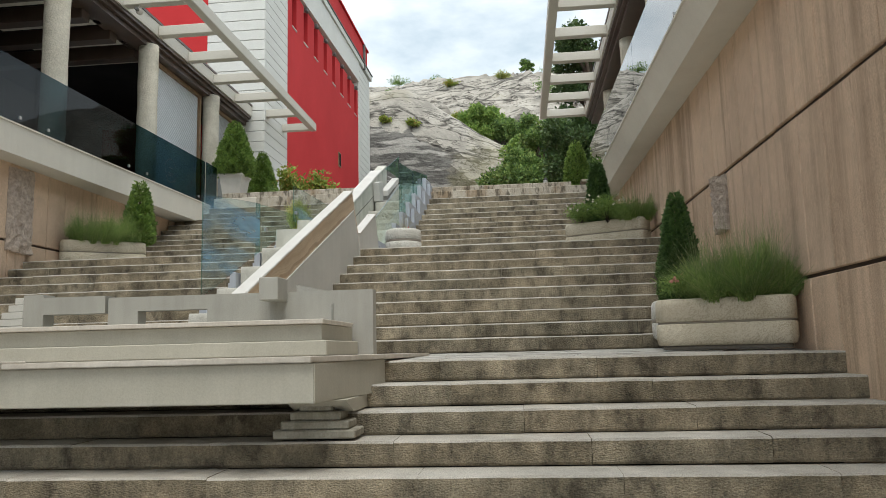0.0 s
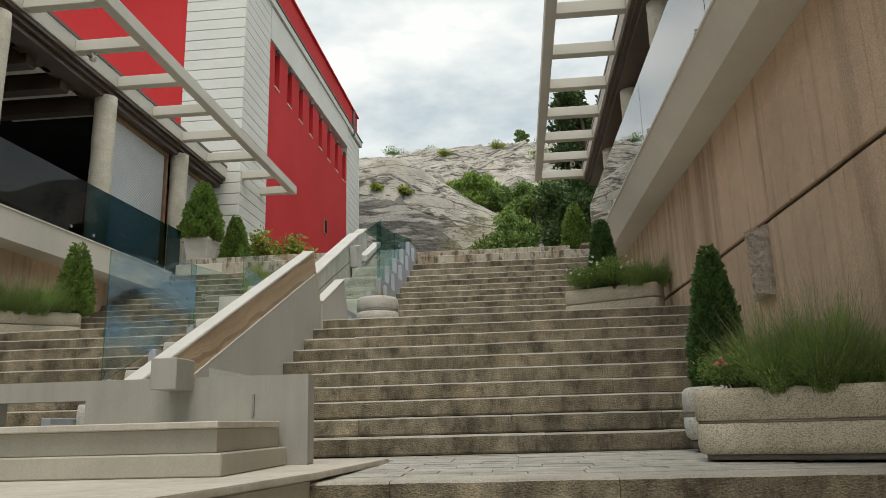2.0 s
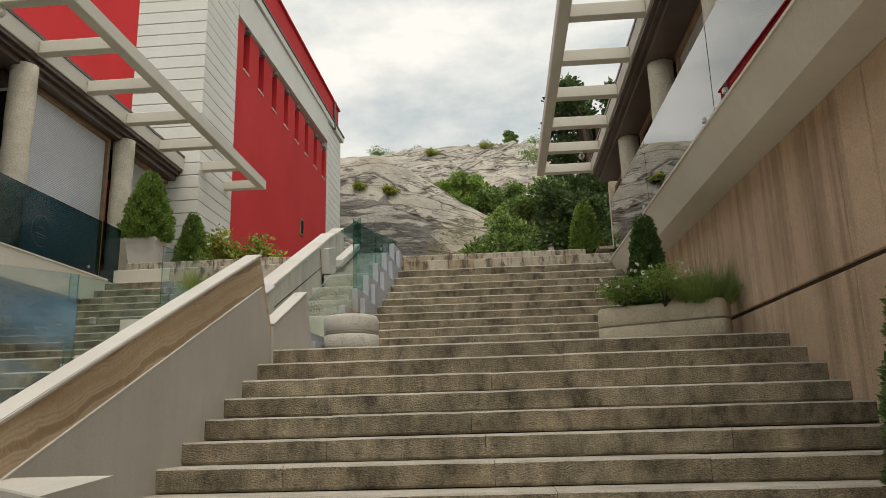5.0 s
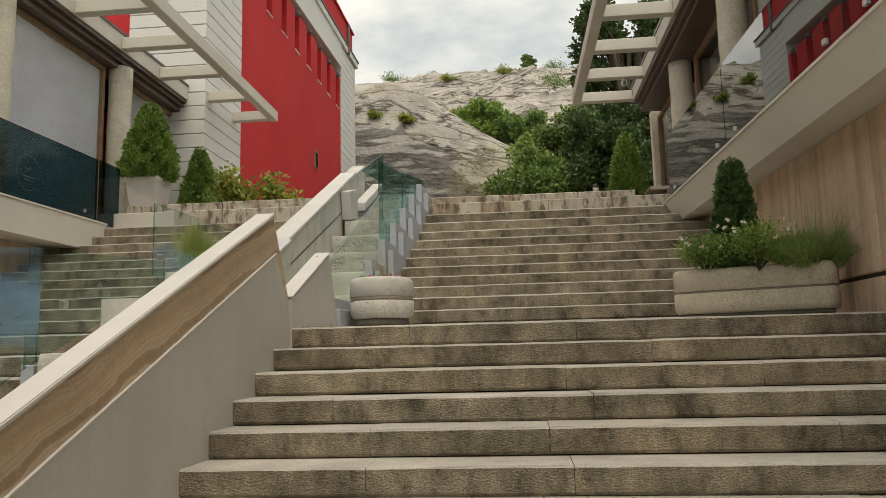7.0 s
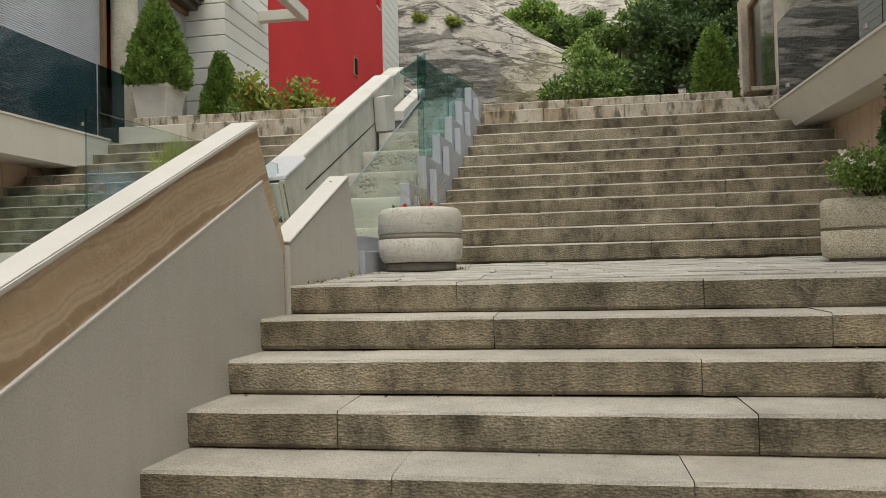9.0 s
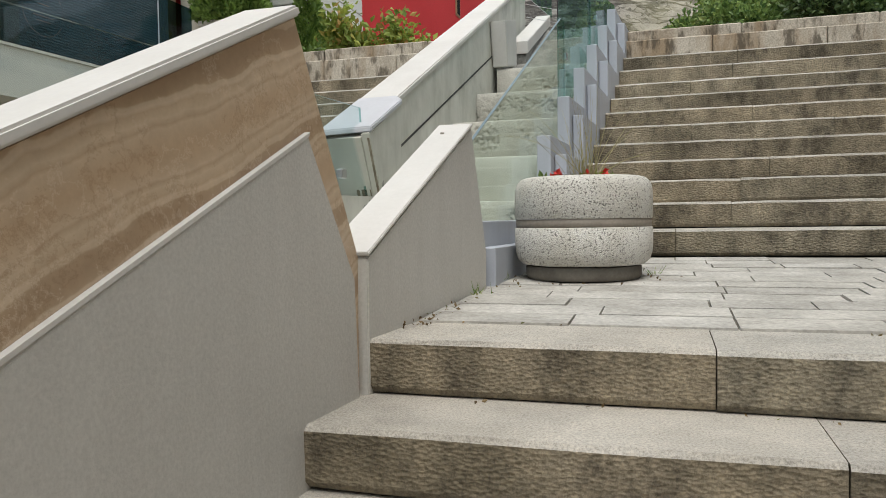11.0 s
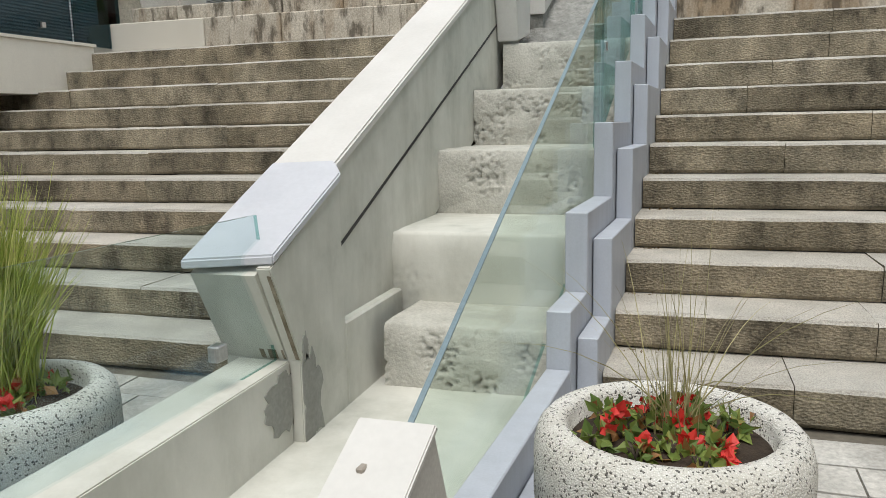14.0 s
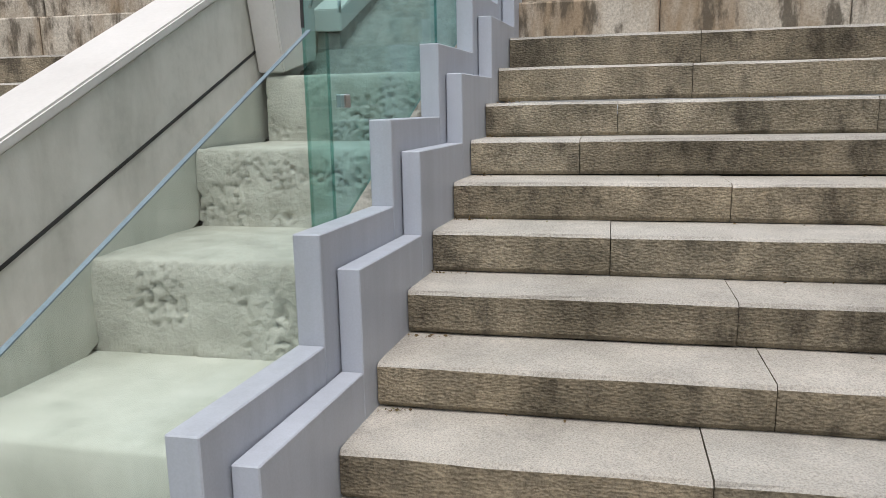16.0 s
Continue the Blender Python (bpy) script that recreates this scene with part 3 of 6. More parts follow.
def tree(name, at, height, spread, mat, label, leaves=9000, size=0.22, bole=0.35, lobes=11, seed=1, squash=0.75):
    """A tapered trunk with limbs and a crown of leaf clumps with gaps between."""
    r = np.random.default_rng(seed)
    t = thing(name, label, "tree", at)
    bm = bmesh.new()
    h0 = height * bole
    trunk_mesh(bm, [(0, 0, -0.3), (0.05, 0.02, h0 * 0.6), (-0.05, 0.04, h0), (0.1, 0, height * 0.7)], [height * 0.028, height * 0.02, height * 0.015, height * 0.005])
    part("trunk", bm, M_bark, t)
    centres = []
    for i in range(lobes):
        a, rr = r.uniform(0, 2 * math.pi), spread * math.sqrt(r.uniform(0.05, 1)) * 0.72
        zz = h0 + (height - h0) * r.uniform(0.08, 0.92) * (1 - 0.35 * rr / spread)
        c = np.array([rr * math.cos(a), rr * math.sin(a), zz])
        centres.append(c)
        bm = bmesh.new()
        trunk_mesh(bm, [(0, 0, h0 * r.uniform(0.6, 1.0)), tuple(c * [0.5, 0.5, 1] - [0, 0, 0.12 * height * 0.5]), tuple(c)], [height * 0.011, height * 0.007, height * 0.002], 5)
        part("limb", bm, M_bark, t)
    centres = np.array(centres)
    pick = r.integers(0, lobes, leaves)
    radius = spread * r.uniform(0.16, 0.34, lobes)
    d = r.normal(size=(leaves, 3))
    d /= np.linalg.norm(d, axis=1, keepdims=True)
    p = centres[pick] + d * (radius[pick] * np.power(r.uniform(0.05, 1, leaves), 0.4))[:, None] * [1, 1, squash]
    p += r.normal(size=p.shape) * spread * 0.035
    v, f = leaf_cloud(p, size, 0.15, d * 0.8, 0.7)
    sheet_mesh("crown", v, f, mat, t)
    return t


def shrub(name, at, r, h, mat, label, count=1500, size=0.05, category="shrub", flowers=None):
    t = thing(name, label, category, at)
    n = 9
    ends = [(r * 0.75 * math.cos(2.4 * i) * (0.3 + 0.7 * (i % 3) / 2), r * 0.75 * math.sin(2.4 * i) * (0.3 + 0.7 * (i % 3) / 2), h * (0.55 + 0.4 * ((i * 7) % 5) / 5)) for i in range(n)]
    bm = bmesh.new()
    for e in ends:
        trunk_mesh(bm, [(0, 0, 0), (e[0] * 0.4, e[1] * 0.4, e[2] * 0.5), e], [0.008, 0.006, 0.003], 5)
    part("stem", bm, M_bark, t)
    e = np.array(ends)
    c = e[rng.integers(0, n, count)] * rng.uniform(0.35, 1.08, (count, 1)) ** [[0.8, 0.8, 0.6]]
    c += rng.normal(size=(count, 3)) * [r * 0.2, r * 0.2, h * 0.1]
    c[:, 2] = np.abs(c[:, 2])
    v, f = leaf_cloud(c, size, 0.5, None, 0.6)
    sheet_mesh("foliage", v, f, mat, t)
    for lab, fm, cnt, fs in flowers or ():
        for i in range(cnt):
            p = np.array([rng.uniform(-r, r) * 0.85, rng.uniform(-r, r) * 0.85, h * rng.uniform(0.6, 1.08)])
            q = p + rng.normal(size=(14, 3)) * fs * 0.25
            v, f = leaf_cloud(q, fs, 0.5, None, 0.9)
            sheet_mesh("blossom", v, f, fm, t, lab)
    return t


def lavender(at, r, ry, h, count, label, mat=None, name="lavender_bush"):
    """Several tufts that fan out from their own roots, bare flower stalks above them and leafy shoots round the foot."""
    t = thing(name, label, "shrub", at)
    tufts = 9
    ta = np.arange(tufts) * 2.4
    tr = np.sqrt((np.arange(tufts) + 0.5) / tufts)
    centre = np.stack([np.cos(ta) * tr * r * 0.6, np.sin(ta) * tr * ry * 0.6, np.zeros(tufts)], 1)
    tall = rng.uniform(0.62, 1.08, tufts)
    k = rng.integers(0, tufts, count)
    root = centre[k] + rng.normal(size=(count, 3)) * [0.025, 0.025, 0]
    ang, lean = rng.uniform(0, 2 * math.pi, count), rng.uniform(0, 1, count) ** 0.7
    out = centre[k] * 0.55
    tip = root + out + np.stack([np.cos(ang) * lean * r * 0.5, np.sin(ang) * lean * ry * 0.5, h * tall[k] * rng.uniform(0.5, 1.05, count) * (1 - 0.45 * lean)], 1)
    bend = np.stack([np.cos(ang) * 0.10, np.sin(ang) * 0.10, np.full(count, -0.14)], 1) * h * rng.uniform(0.3, 1.6, (count, 1))
    v, f = blades(root, tip, bend, 0.0055)
    sheet_mesh("foliage", v, f, mat or L_lavender, t)
    n = count // 11
    ang, lean = rng.uniform(0, 2 * math.pi, n), rng.uniform(0.1, 1.25, n)
    far = np.stack([np.cos(ang) * lean * r, np.sin(ang) * lean * ry, h * rng.uniform(0.85, 1.4, n) * (1 - 0.35 * lean)], 1)
    v, f = blades(root[:n], centre[k[:n]] * 0.4 + root[:n] * 0.6 + far, np.zeros((n, 3)), 0.0045)
    sheet_mesh("flower_stalk", v, f, L_stalk, t, "thin dry grey-green flower stalks")
    m = count * 5
    j = rng.integers(0, count, m)
    c = root[j] + (tip[j] - root[j]) * rng.uniform(0.05, 0.75, (m, 1)) + rng.normal(size=(m, 3)) * 0.008
    v, f = leaf_cloud(c, 0.036, 0.8, None, 0.2)
    sheet_mesh("foliage", v, f, mat or L_lavender, t)
    return t


# ---- ground and terrace ----
bm = bmesh.new()
box(bm, -60, 60, -60, 3.85, -0.5, -0.045)
structure("ground", bm, M_paving, "pale stone paving at the foot of the stairs")
bm = bmesh.new()
box(bm, -150, 150, 18.62, 300, 4.9, 5.38)
structure("terrace_ground", bm, M_ground, "earth terrace behind the top of the stairs")
bm = bmesh.new()
box(bm, -8.2, 2.2, 3.9, 18.6, -0.4, -0.15)
prism(bm, [(3.9, -0.3), (6.4, 1.0), (8.7, 1.0), (12.0, 2.6), (14.5, 2.75), (17.9, 4.45), (18.6, 4.6), (18.6, -0.3)], -8.2, 2.2, "x")
structure("stair_core", bm, M_mortar, "dark bedding under the stair stones")


# ---- clad walls ----
def clad_wall(name, x, sgn, z_top, rows, label):
    """A backing wall with upright slabs in three courses between deep horizontal grooves."""
    bm = bmesh.new()
    prism(bm, [(x(-9), -9), (x(18.6), 18.6), (x(18.6) + sgn * 0.5, 18.6), (x(-9) + sgn * 0.5, -9)], -0.4, z_top, "z")
    w = structure(name, bm, M_groove, label)
    meshes = {}
    y, i = -2.0, 0
    widths = [0.5, 0.54, 0.47, 0.52]
    while y < 18.5:
        wd = widths[i % 4]
        for j, (za, zb) in enumerate(rows):
            key = (j, i % 4)
            if key not in meshes:
                b = bmesh.new()
                box(b, -0.03, 0.035, 0.005, wd - 0.005, za, zb, 0.01)
                me = bpy.data.meshes.new("slab")
                b.to_mesh(me)
                b.free()
                me.materials.append(M_sand)
                meshes[key] = me
            ob = new("slab", meshes[key])
            ob.parent = w
            ob.matrix_basis = pose(x(y) - 0.003 * ((i * 7 + j * 3) % 3) * sgn, y, 0, 0, 0, -math.degrees(math.atan(x(1) - x(0))))
        y += wd
        i += 1
    return w


clad_wall("wall_east", lambda y: wall_r(y) + 0.03, 1, 4.80, [(-0.3, 1.965), (2.0, 3.385), (3.425, 4.79)], "pink-brown bush-hammered granite retaining wall")
clad_wall("wall_west", lambda y: WALL_L - 0.03, -1, 4.70, [(-0.3, 1.965), (2.0, 3.36), (3.40, 4.69)], "pink-brown bush-hammered granite retaining wall")


def split_stone(x, y0, y1, z0, z1, sgn):
    bm = bmesh.new()
    ny, nz = 16, 22
    grid = {}
    for i in range(ny + 1):
        for j in range(nz + 1):
            y, z = y0 + (y1 - y0) * i / ny, z0 + (z1 - z0) * j / nz
            edge = min(i, ny - i) / 2
            d = 0.02 + min(1, edge) * (0.05 + 0.06 * noise.noise((y * 7, z * 7, x)) + 0.05 * noise.noise((y * 19, z * 19, 3)))
            grid[i, j] = bm.verts.new((x - sgn * max(0.0, d), y + 0.03 * noise.noise((z * 6, i, 1)), z + 0.04 * noise.noise((y * 7, j, 2))))
    for i in range(ny):
        for j in range(nz):
            bm.faces.new((grid[i, j], grid[i + 1, j], grid[i + 1, j + 1], grid[i, j + 1]))
    rim = bmesh.ops.extrude_edge_only(bm, edges=[e for e in bm.edges if e.is_boundary])
    for v in rim["geom"]:
        if isinstance(v, bmesh.types.BMVert):
            v.co.x = x + sgn * 0.02
    bmesh.ops.recalc_face_normals(bm, faces=bm.faces)
    return one("split_stone", bm, M_split, "rough split granite boss set in the clad wall", "stone", "bosses in the walls")


split_stone(wall_r(8.9) - 0.01, 8.72, 9.2, 2.72, 3.375, 1)
split_stone(WALL_L, 11.15, 11.8, 3.2, 4.6, -1)


# ---- decks with glass balustrades ----
def deck(name, xa, xb, back, z0, z1, sgn, label, lean=0.0):
    """A balcony slab whose front leans back by that much towards its foot, with a thin lip on top."""
    bm = bmesh.new()
    prism(bm, [(xa, -6), (xb, 17.7), (back, 17.7), (back, -6)], z0, z1, "z")
    for v in bm.verts:
        if v.co.z < z1 - 0.01 and abs(v.co.x - back) > 0.1:
            v.co.x += sgn * lean
    d = structure(name, bm, M_cream, label)
    bm = bmesh.new()
    prism(bm, [(xa - sgn * 0.02, -6), (xb - sgn * 0.02, 17.72), (xb + sgn * 0.12, 17.72), (xa + sgn * 0.12, -6)], z1 + 0.002, z1 + 0.03, "z")
    part("lip", bm, M_cream, d)
    return d


deck("deck_east", 2.12, 1.72, 7.0, 4.79, 5.10, 1, "cream-painted concrete balcony slab", 0.17)
deck("deck_west", -8.33, -7.63, -13, 4.66, 5.14, -1, "cream-painted concrete balcony slab")


def balustrade(xa, xb, z0, z1, cuts, sgn, label, mat):
    t = thing("glass_balustrade", label, "balustrade")
    for y0, y1 in zip(cuts, cuts[1:]):
        def at(y):
            return xa + (xb - xa) * (y + 6) / 23.6 + sgn * 0.05
        bm = bmesh.new()
        prism(bm, [(at(y0 + 0.01), y0 + 0.01), (at(y1 - 0.01), y1 - 0.01), (at(y1 - 0.01) + sgn * 0.012, y1 - 0.01), (at(y0 + 0.01) + sgn * 0.012, y0 + 0.01)], z0, z1, "z")
        p = part("pane", bm, mat, t)
        for yc in (y0 + 0.35, y1 - 0.35):
            b = bmesh.new()
            box(b, at(yc) - 0.02, at(yc) + 0.02, yc - 0.025, yc + 0.025, z0 + 0.1, z0 + 0.15, 0.004)
            part("clip", b, M_metal, p, "small steel glass clip")
    return t


balustrade(2.12, 1.72, 5.134, 6.14, [-6, -2.4, 1.2, 4.8, 8.2, 11.4, 14.5, 17.5], 1, "dark tinted frameless glass balustrade on the balcony", G_dark)
bal_w = balustrade(-8.33, -7.63, 5.172, 6.24, [-6, -2.4, 1.2, 4.8, 8.0, 11.2, 14.4, 17.5], -1, "dark tinted frameless glass balustrade on the balcony", G_dark_w)
bm = bmesh.new()
prism(bm, [(-7.66, 17.5), (-7.66, 18.15), (-7.672, 18.15), (-7.672, 17.5)], 5.152, 6.24, "z")
one("glass_screen", bm, G_dark_w, "dark tinted glass screen at the balcony's end", "glass screen")


# ---- restaurant fronts under the roofs ----
def column(x, y, z0, z1, r=0.22):
    bm = bmesh.new()
    k = 14
    prof = [(r * (1 + 0.05 * noise.noise((y, i * 1.7, x))), z0 + (z1 - z0) * i / k) for i in range(k + 1)]
    lathe(bm, prof, 20)
    for v in bm.verts:
        s = 1 + 0.03 * noise.noise((v.co.x * 6, v.co.y * 6, v.co.z * 5))
        v.co.x, v.co.y = v.co.x * s, v.co.y * s
    ob = one("round_column", bm, M_column, "rough cream stone column under the roof beam", "column", "columns along the terraces")
    ob.location = (x, y, 0)


def roof(name, xo, xi, y_end, y_rungs, sgn, zb, label):
    """Stepped dark eaves beam, deep cream edge beam, and the pergola ladder that stands out from it."""
    bm = bmesh.new()
    box(bm, min(xi + sgn * 0.12, xi + sgn * 8), max(xi + sgn * 0.12, xi + sgn * 8), -6, y_end + 0.1, zb - 0.008, zb + 0.30)
    r = structure(name, bm, M_pergola, label)
    bm = bmesh.new()
    box(bm, min(xi + sgn * 0.10, xi + sgn * 8), max(xi + sgn * 0.10, xi + sgn * 8), -6, y_end + 0.12, zb + 0.302, zb + 0.36)
    part("flashing", bm, M_beam, r, "dark metal flashing on the roof edge")
    for k, (d0, za, zc) in enumerate(((0.30, -0.28, -0.17), (0.22, -0.17, -0.085), (0.15, -0.085, -0.01))):
        bm = bmesh.new()
        x0 = xi + sgn * d0
        box(bm, min(x0, x0 + sgn * 0.5), max(x0, x0 + sgn * 0.5), -6, y_end - 0.02 * k, zb + za, zb + zc - 0.003)
        part("eaves_beam", bm, M_beam, r, "dark brown metal eaves moulding")
    p = thing("pergola", "cream-painted concrete pergola ladder along the eaves", "pergola")
    x0, x1 = sorted((xo, xo + sgn * 0.2))
    bm = bmesh.new()
    box(bm, x0, x1, -6, y_rungs[0] + 0.22, zb, zb + 0.26, 0.012)
    part("outer_beam", bm, M_pergola, p)
    x0, x1 = sorted((xo + sgn * 0.2, xi + sgn * 0.12))
    me = None
    for y in y_rungs:
        if me is None:
            bm = bmesh.new()
            box(bm, x0, x1, 0, 0.2, zb + 0.01, zb + 0.24, 0.01)
            me = bpy.data.meshes.new("rung")
            bm.to_mesh(me)
            bm.free()
            me.materials.append(M_pergola)
        o = new("rung", me)
        o.parent = p
        o.location.y = y
    return r


roof("roof_east", 0.85, 2.15, 23.3, [23.2 - 1.54 * i for i in range(17)], 1, 8.70, "flat roof over the terrace with stepped dark eaves")
roof("roof_west", -6.55, -7.95, 23.5, [23.42 - 1.55 * i for i in range(17)], -1, 8.78, "flat roof over the terrace with stepped dark eaves")
bm = bmesh.new()
box(bm, 2.78, 3.06, 23.78, 24.05, 5.2, 8.6, 0.01)
one("corner_pier", bm, M_column, "square cream stone pier at the terrace corner", "pier")
for y in (20.3, 16.8, 13.4, 9.9, 6.4):
    column(2.72, y, 5.2, 8.48)
for y in (22.75, 19.2, 15.7, 12.3, 8.9, 5.4):
    column(-8.3, y, 5.12, 8.56)


def bay(name, x, y0, y1, z0, z1, sgn, kind, label):
    """One bay between two columns: a wooden frame round a roller blind or a pane with the dark room behind."""
    t = thing(name, label, "window", kind="structure")
    for ya, yb, za, zb in ((y0, y0 + 0.09, z0, z1), (y1 - 0.09, y1, z0, z1), (y0 + 0.09, y1 - 0.09, z1 - 0.09, z1), (y0 + 0.09, y1 - 0.09, z0, z0 + 0.12)):
        bm = bmesh.new()
        box(bm, x - 0.04, x + 0.05, ya, yb, za, zb, 0.006)
        part("frame", bm, M_wood, t, "brown wooden frame")
    bm = bmesh.new()
    xx = x + sgn * 0.03
    box(bm, xx - 0.008, xx + 0.008, y0 + 0.091, y1 - 0.091, z0 + 0.121, z1 - 0.091)
    if kind == "pane":
        part("pane", bm, G_window, t)
        bm = bmesh.new()
        box(bm, x + sgn * 0.25 - 0.01, x + sgn * 0.25 + 0.01, y0 + 0.1, y1 - 0.1, z0 + 0.1, z1 - 0.1)
        part("blind", bm, M_blind2, t, "half-dark roller blind behind the glass")
    else:
        part("blind", bm, M_blind if kind == "blind" else M_blind2, t, "grey ribbed roller blind, lowered")


bay("window_1", -8.5, 15.98, 18.92, 5.12, 8.5, -1, "blind", "wide window with its grey roller blind lowered")
bay("window_2", -8.5, 19.48, 22.5, 5.12, 8.5, -1, "dark", "terrace doorway with its dark roller blind lowered")
bay("window_3", 2.95, 20.58, 23.75, 5.2, 8.42, 1, "pane", "terrace window in a brown wooden frame")
bay("window_4", 2.95, 17.1, 20.0, 5.2, 8.42, 1, "pane", "terrace window in a brown wooden frame")
bay("window_5", 2.95, 13.7, 16.5, 5.2, 8.42, 1, "dark", "terrace window with its dark blind lowered")
# room backs coloured near-black to stand for their unlit depth
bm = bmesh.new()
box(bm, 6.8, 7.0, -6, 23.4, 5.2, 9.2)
structure("wall_east_back", bm, M_unlit, "back wall of the terrace room, near-black for the unlit room")
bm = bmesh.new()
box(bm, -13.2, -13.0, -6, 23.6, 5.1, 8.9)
structure("wall_west_back", bm, M_unlit, "back wall of the terrace room, near-black for the unlit room")
bm = bmesh.new()
box(bm, 2.9, 6.8, 23.9, 24.2, 5.2, 9.1)
structure("wall_east_end", bm, M_boards, "white end wall of the terrace room")
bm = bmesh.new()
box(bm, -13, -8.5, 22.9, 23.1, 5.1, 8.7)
structure("wall_west_end", bm, M_unlit, "end wall of the terrace room, near-black for the unlit room")
for i in range(14):
    bm = bmesh.new()
    box(bm, -12.9, -8.62, 2.0 + 1.05 * i, 2.28 + 1.05 * i, 8.3, 8.62, 0.01)
    one("ceiling_joist", bm, M_beam, "dark brown joist under the pale terrace ceiling", "beam", "joists under the terrace roof")
# ceiling's gloom is in its colour; pale battens only near the open front
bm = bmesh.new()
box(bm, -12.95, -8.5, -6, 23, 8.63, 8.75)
structure("ceiling_west", bm, M_unlit, "terrace ceiling, near-black for the unlit room")
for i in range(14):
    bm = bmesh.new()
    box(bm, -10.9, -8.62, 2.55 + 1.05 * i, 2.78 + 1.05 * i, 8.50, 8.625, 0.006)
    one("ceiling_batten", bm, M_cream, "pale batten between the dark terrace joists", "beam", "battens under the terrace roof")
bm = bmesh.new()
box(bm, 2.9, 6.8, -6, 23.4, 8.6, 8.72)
structure("ceiling_east", bm, M_unlit, "terrace ceiling, near-black for the unlit room")


# ---- red building ----
house = thing("red_building", "red rendered hall with white banded corners and a red parapet", "building")
bm = bmesh.new()
box(bm, -22, -8.05, 24.0, 35.45, 5.0, 14.5)
part("wall", bm, M_red, house, "red rendered wall behind the slots")
bm = bmesh.new()
SLOTS = [24.62 + 1.43 * i for i in range(8)]
edges = [24.0] + [v for y in SLOTS for v in (y, y + 0.52)] + [35.45]
box(bm, -8.02, -7.70, 24.0, 35.45, 5.0, 12.98)
part("wall", bm, M_red, house, "smooth red rendered facade")
for a, b in zip(edges[::2], edges[1::2]):
    bm = bmesh.new()
    box(bm, -8.02, -7.70, a, b, 12.981, 14.42)
    part("pier", bm, M_red, house)
for y in SLOTS:
    bm = bmesh.new()
    box(bm, -8.03, -7.67, y - 0.01, y + 0.53, 12.985, 13.03, 0.008)
    part("sill", bm, M_boards, house, "white sill of a slot window")
    bm = bmesh.new()
    box(bm, -8.045, -8.022, y + 0.03, y + 0.49, 13.06, 14.4)
    part("slot_window", bm, M_redslot, house, "dark red slot window")
    bm = bmesh.new()
    box(bm, -7.72, -7.60, y + 0.14, y + 0.38, 14.30, 14.44, 0.02)
    part("bracket", bm, M_joint, house, "small grey cornice bracket")
bm = bmesh.new()
box(bm, -7.72, -7.66, 31.3, 31.72, 9.55, 10.2, 0.01)
w = part("window", bm, M_wood, house, "small brown window in the red wall")
bm = bmesh.new()
box(bm, -7.66, -7.652, 31.36, 31.66, 9.61, 10.14)
part("pane", bm, M_unlit, w)
for (x0, x1, y0, y1) in ((-9.55, -7.66, 21.72, 24.0), (-12, -7.66, 35.45, 38.2)):
    k, z = 0, 5.0
    while z < 15.6:
        bm = bmesh.new()
        box(bm, x0, x1, y0, y1, z + 0.008, z + 0.322, 0.01)
        part("band", bm, M_boards, house, "white painted cladding band")
        z += 0.33
    bm = bmesh.new()
    box(bm, x0 + 0.03, x1 - 0.03, y0 + 0.03, y1 - 0.03, 5.0, 15.6)
    part("band_backing", bm, M_joint, house)
bm = bmesh.new()
box(bm, -22, -9.56, 21.8, 24.0, 5.0, 15.4)
part("wall", bm, M_red, house, "red rendered end wall")
bm = bmesh.new()
prism(bm, [(24.0, 14.43), (35.45, 14.9), (35.45, 15.95), (24.0, 15.6)], -22, -7.63, "x")
part("frieze", bm, M_boards, house, "plain white frieze above the slots")
bm = bmesh.new()
prism(bm, [(21.5, 15.62), (38.45, 16.0), (38.45, 16.25), (21.5, 15.85)], -22.2, -7.56, "x")
part("cornice", bm, M_boards, house, "white cornice with a grey drip edge")
bm = bmesh.new()
prism(bm, [(21.45, 15.86), (38.5, 16.26), (38.5, 16.32), (21.45, 15.92)], -22.2, -7.52, "x")
part("drip_edge", bm, M_joint, house, "grey metal drip edge")
bm = bmesh.new()
prism(bm, [(22.2, 15.9), (37.5, 16.3), (37.5, 17.25), (22.2, 17.05)], -22, -7.62, "x")
part("parapet", bm, M_red, house, "red roof parapet")
bm = bmesh.new()
prism(bm, [(22.1, 17.06), (37.6, 17.26), (37.6, 17.34), (22.1, 17.14)], -22.1, -7.54, "x")
part("parapet_cap", bm, M_red, house, "red parapet cap")
bm = bmesh.new()
box(bm, -7.62, -7.5, 36.4, 36.55, 15.9, 17.3, 0.03)
part("drainpipe", bm, M_joint, house, "short grey drainpipe")


# ---- hill ----
BACK = [(36, 4.0), (46, 9.0), (54, 16.6), (62, 22.2), (75, 29.2), (86, 33.5), (90, 34.4), (97, 34.6), (135, 30.0)]
CREST = [(-40, 16.0), (-16, 18.6), (-9.4, 19.8), (-7.2, 19.7), (-4.3, 17.7), (-2.4, 16.3), (-0.1, 15.0), (4, 13.0), (12, 12.0)]
LIP = [(-40, 14.0), (-9, 14.7), (-5, 13.7), (-2, 11.0), (1, 9.0), (5, 7.5), (12, 7.0)]


def along(table, v):
    if v <= table[0][0]:
        return table[0][1]
    for (a, za), (b, zb) in zip(table, table[1:]):
        if v <= b:
            return za + (zb - za) * (v - a) / (b - a)
    return table[-1][1]


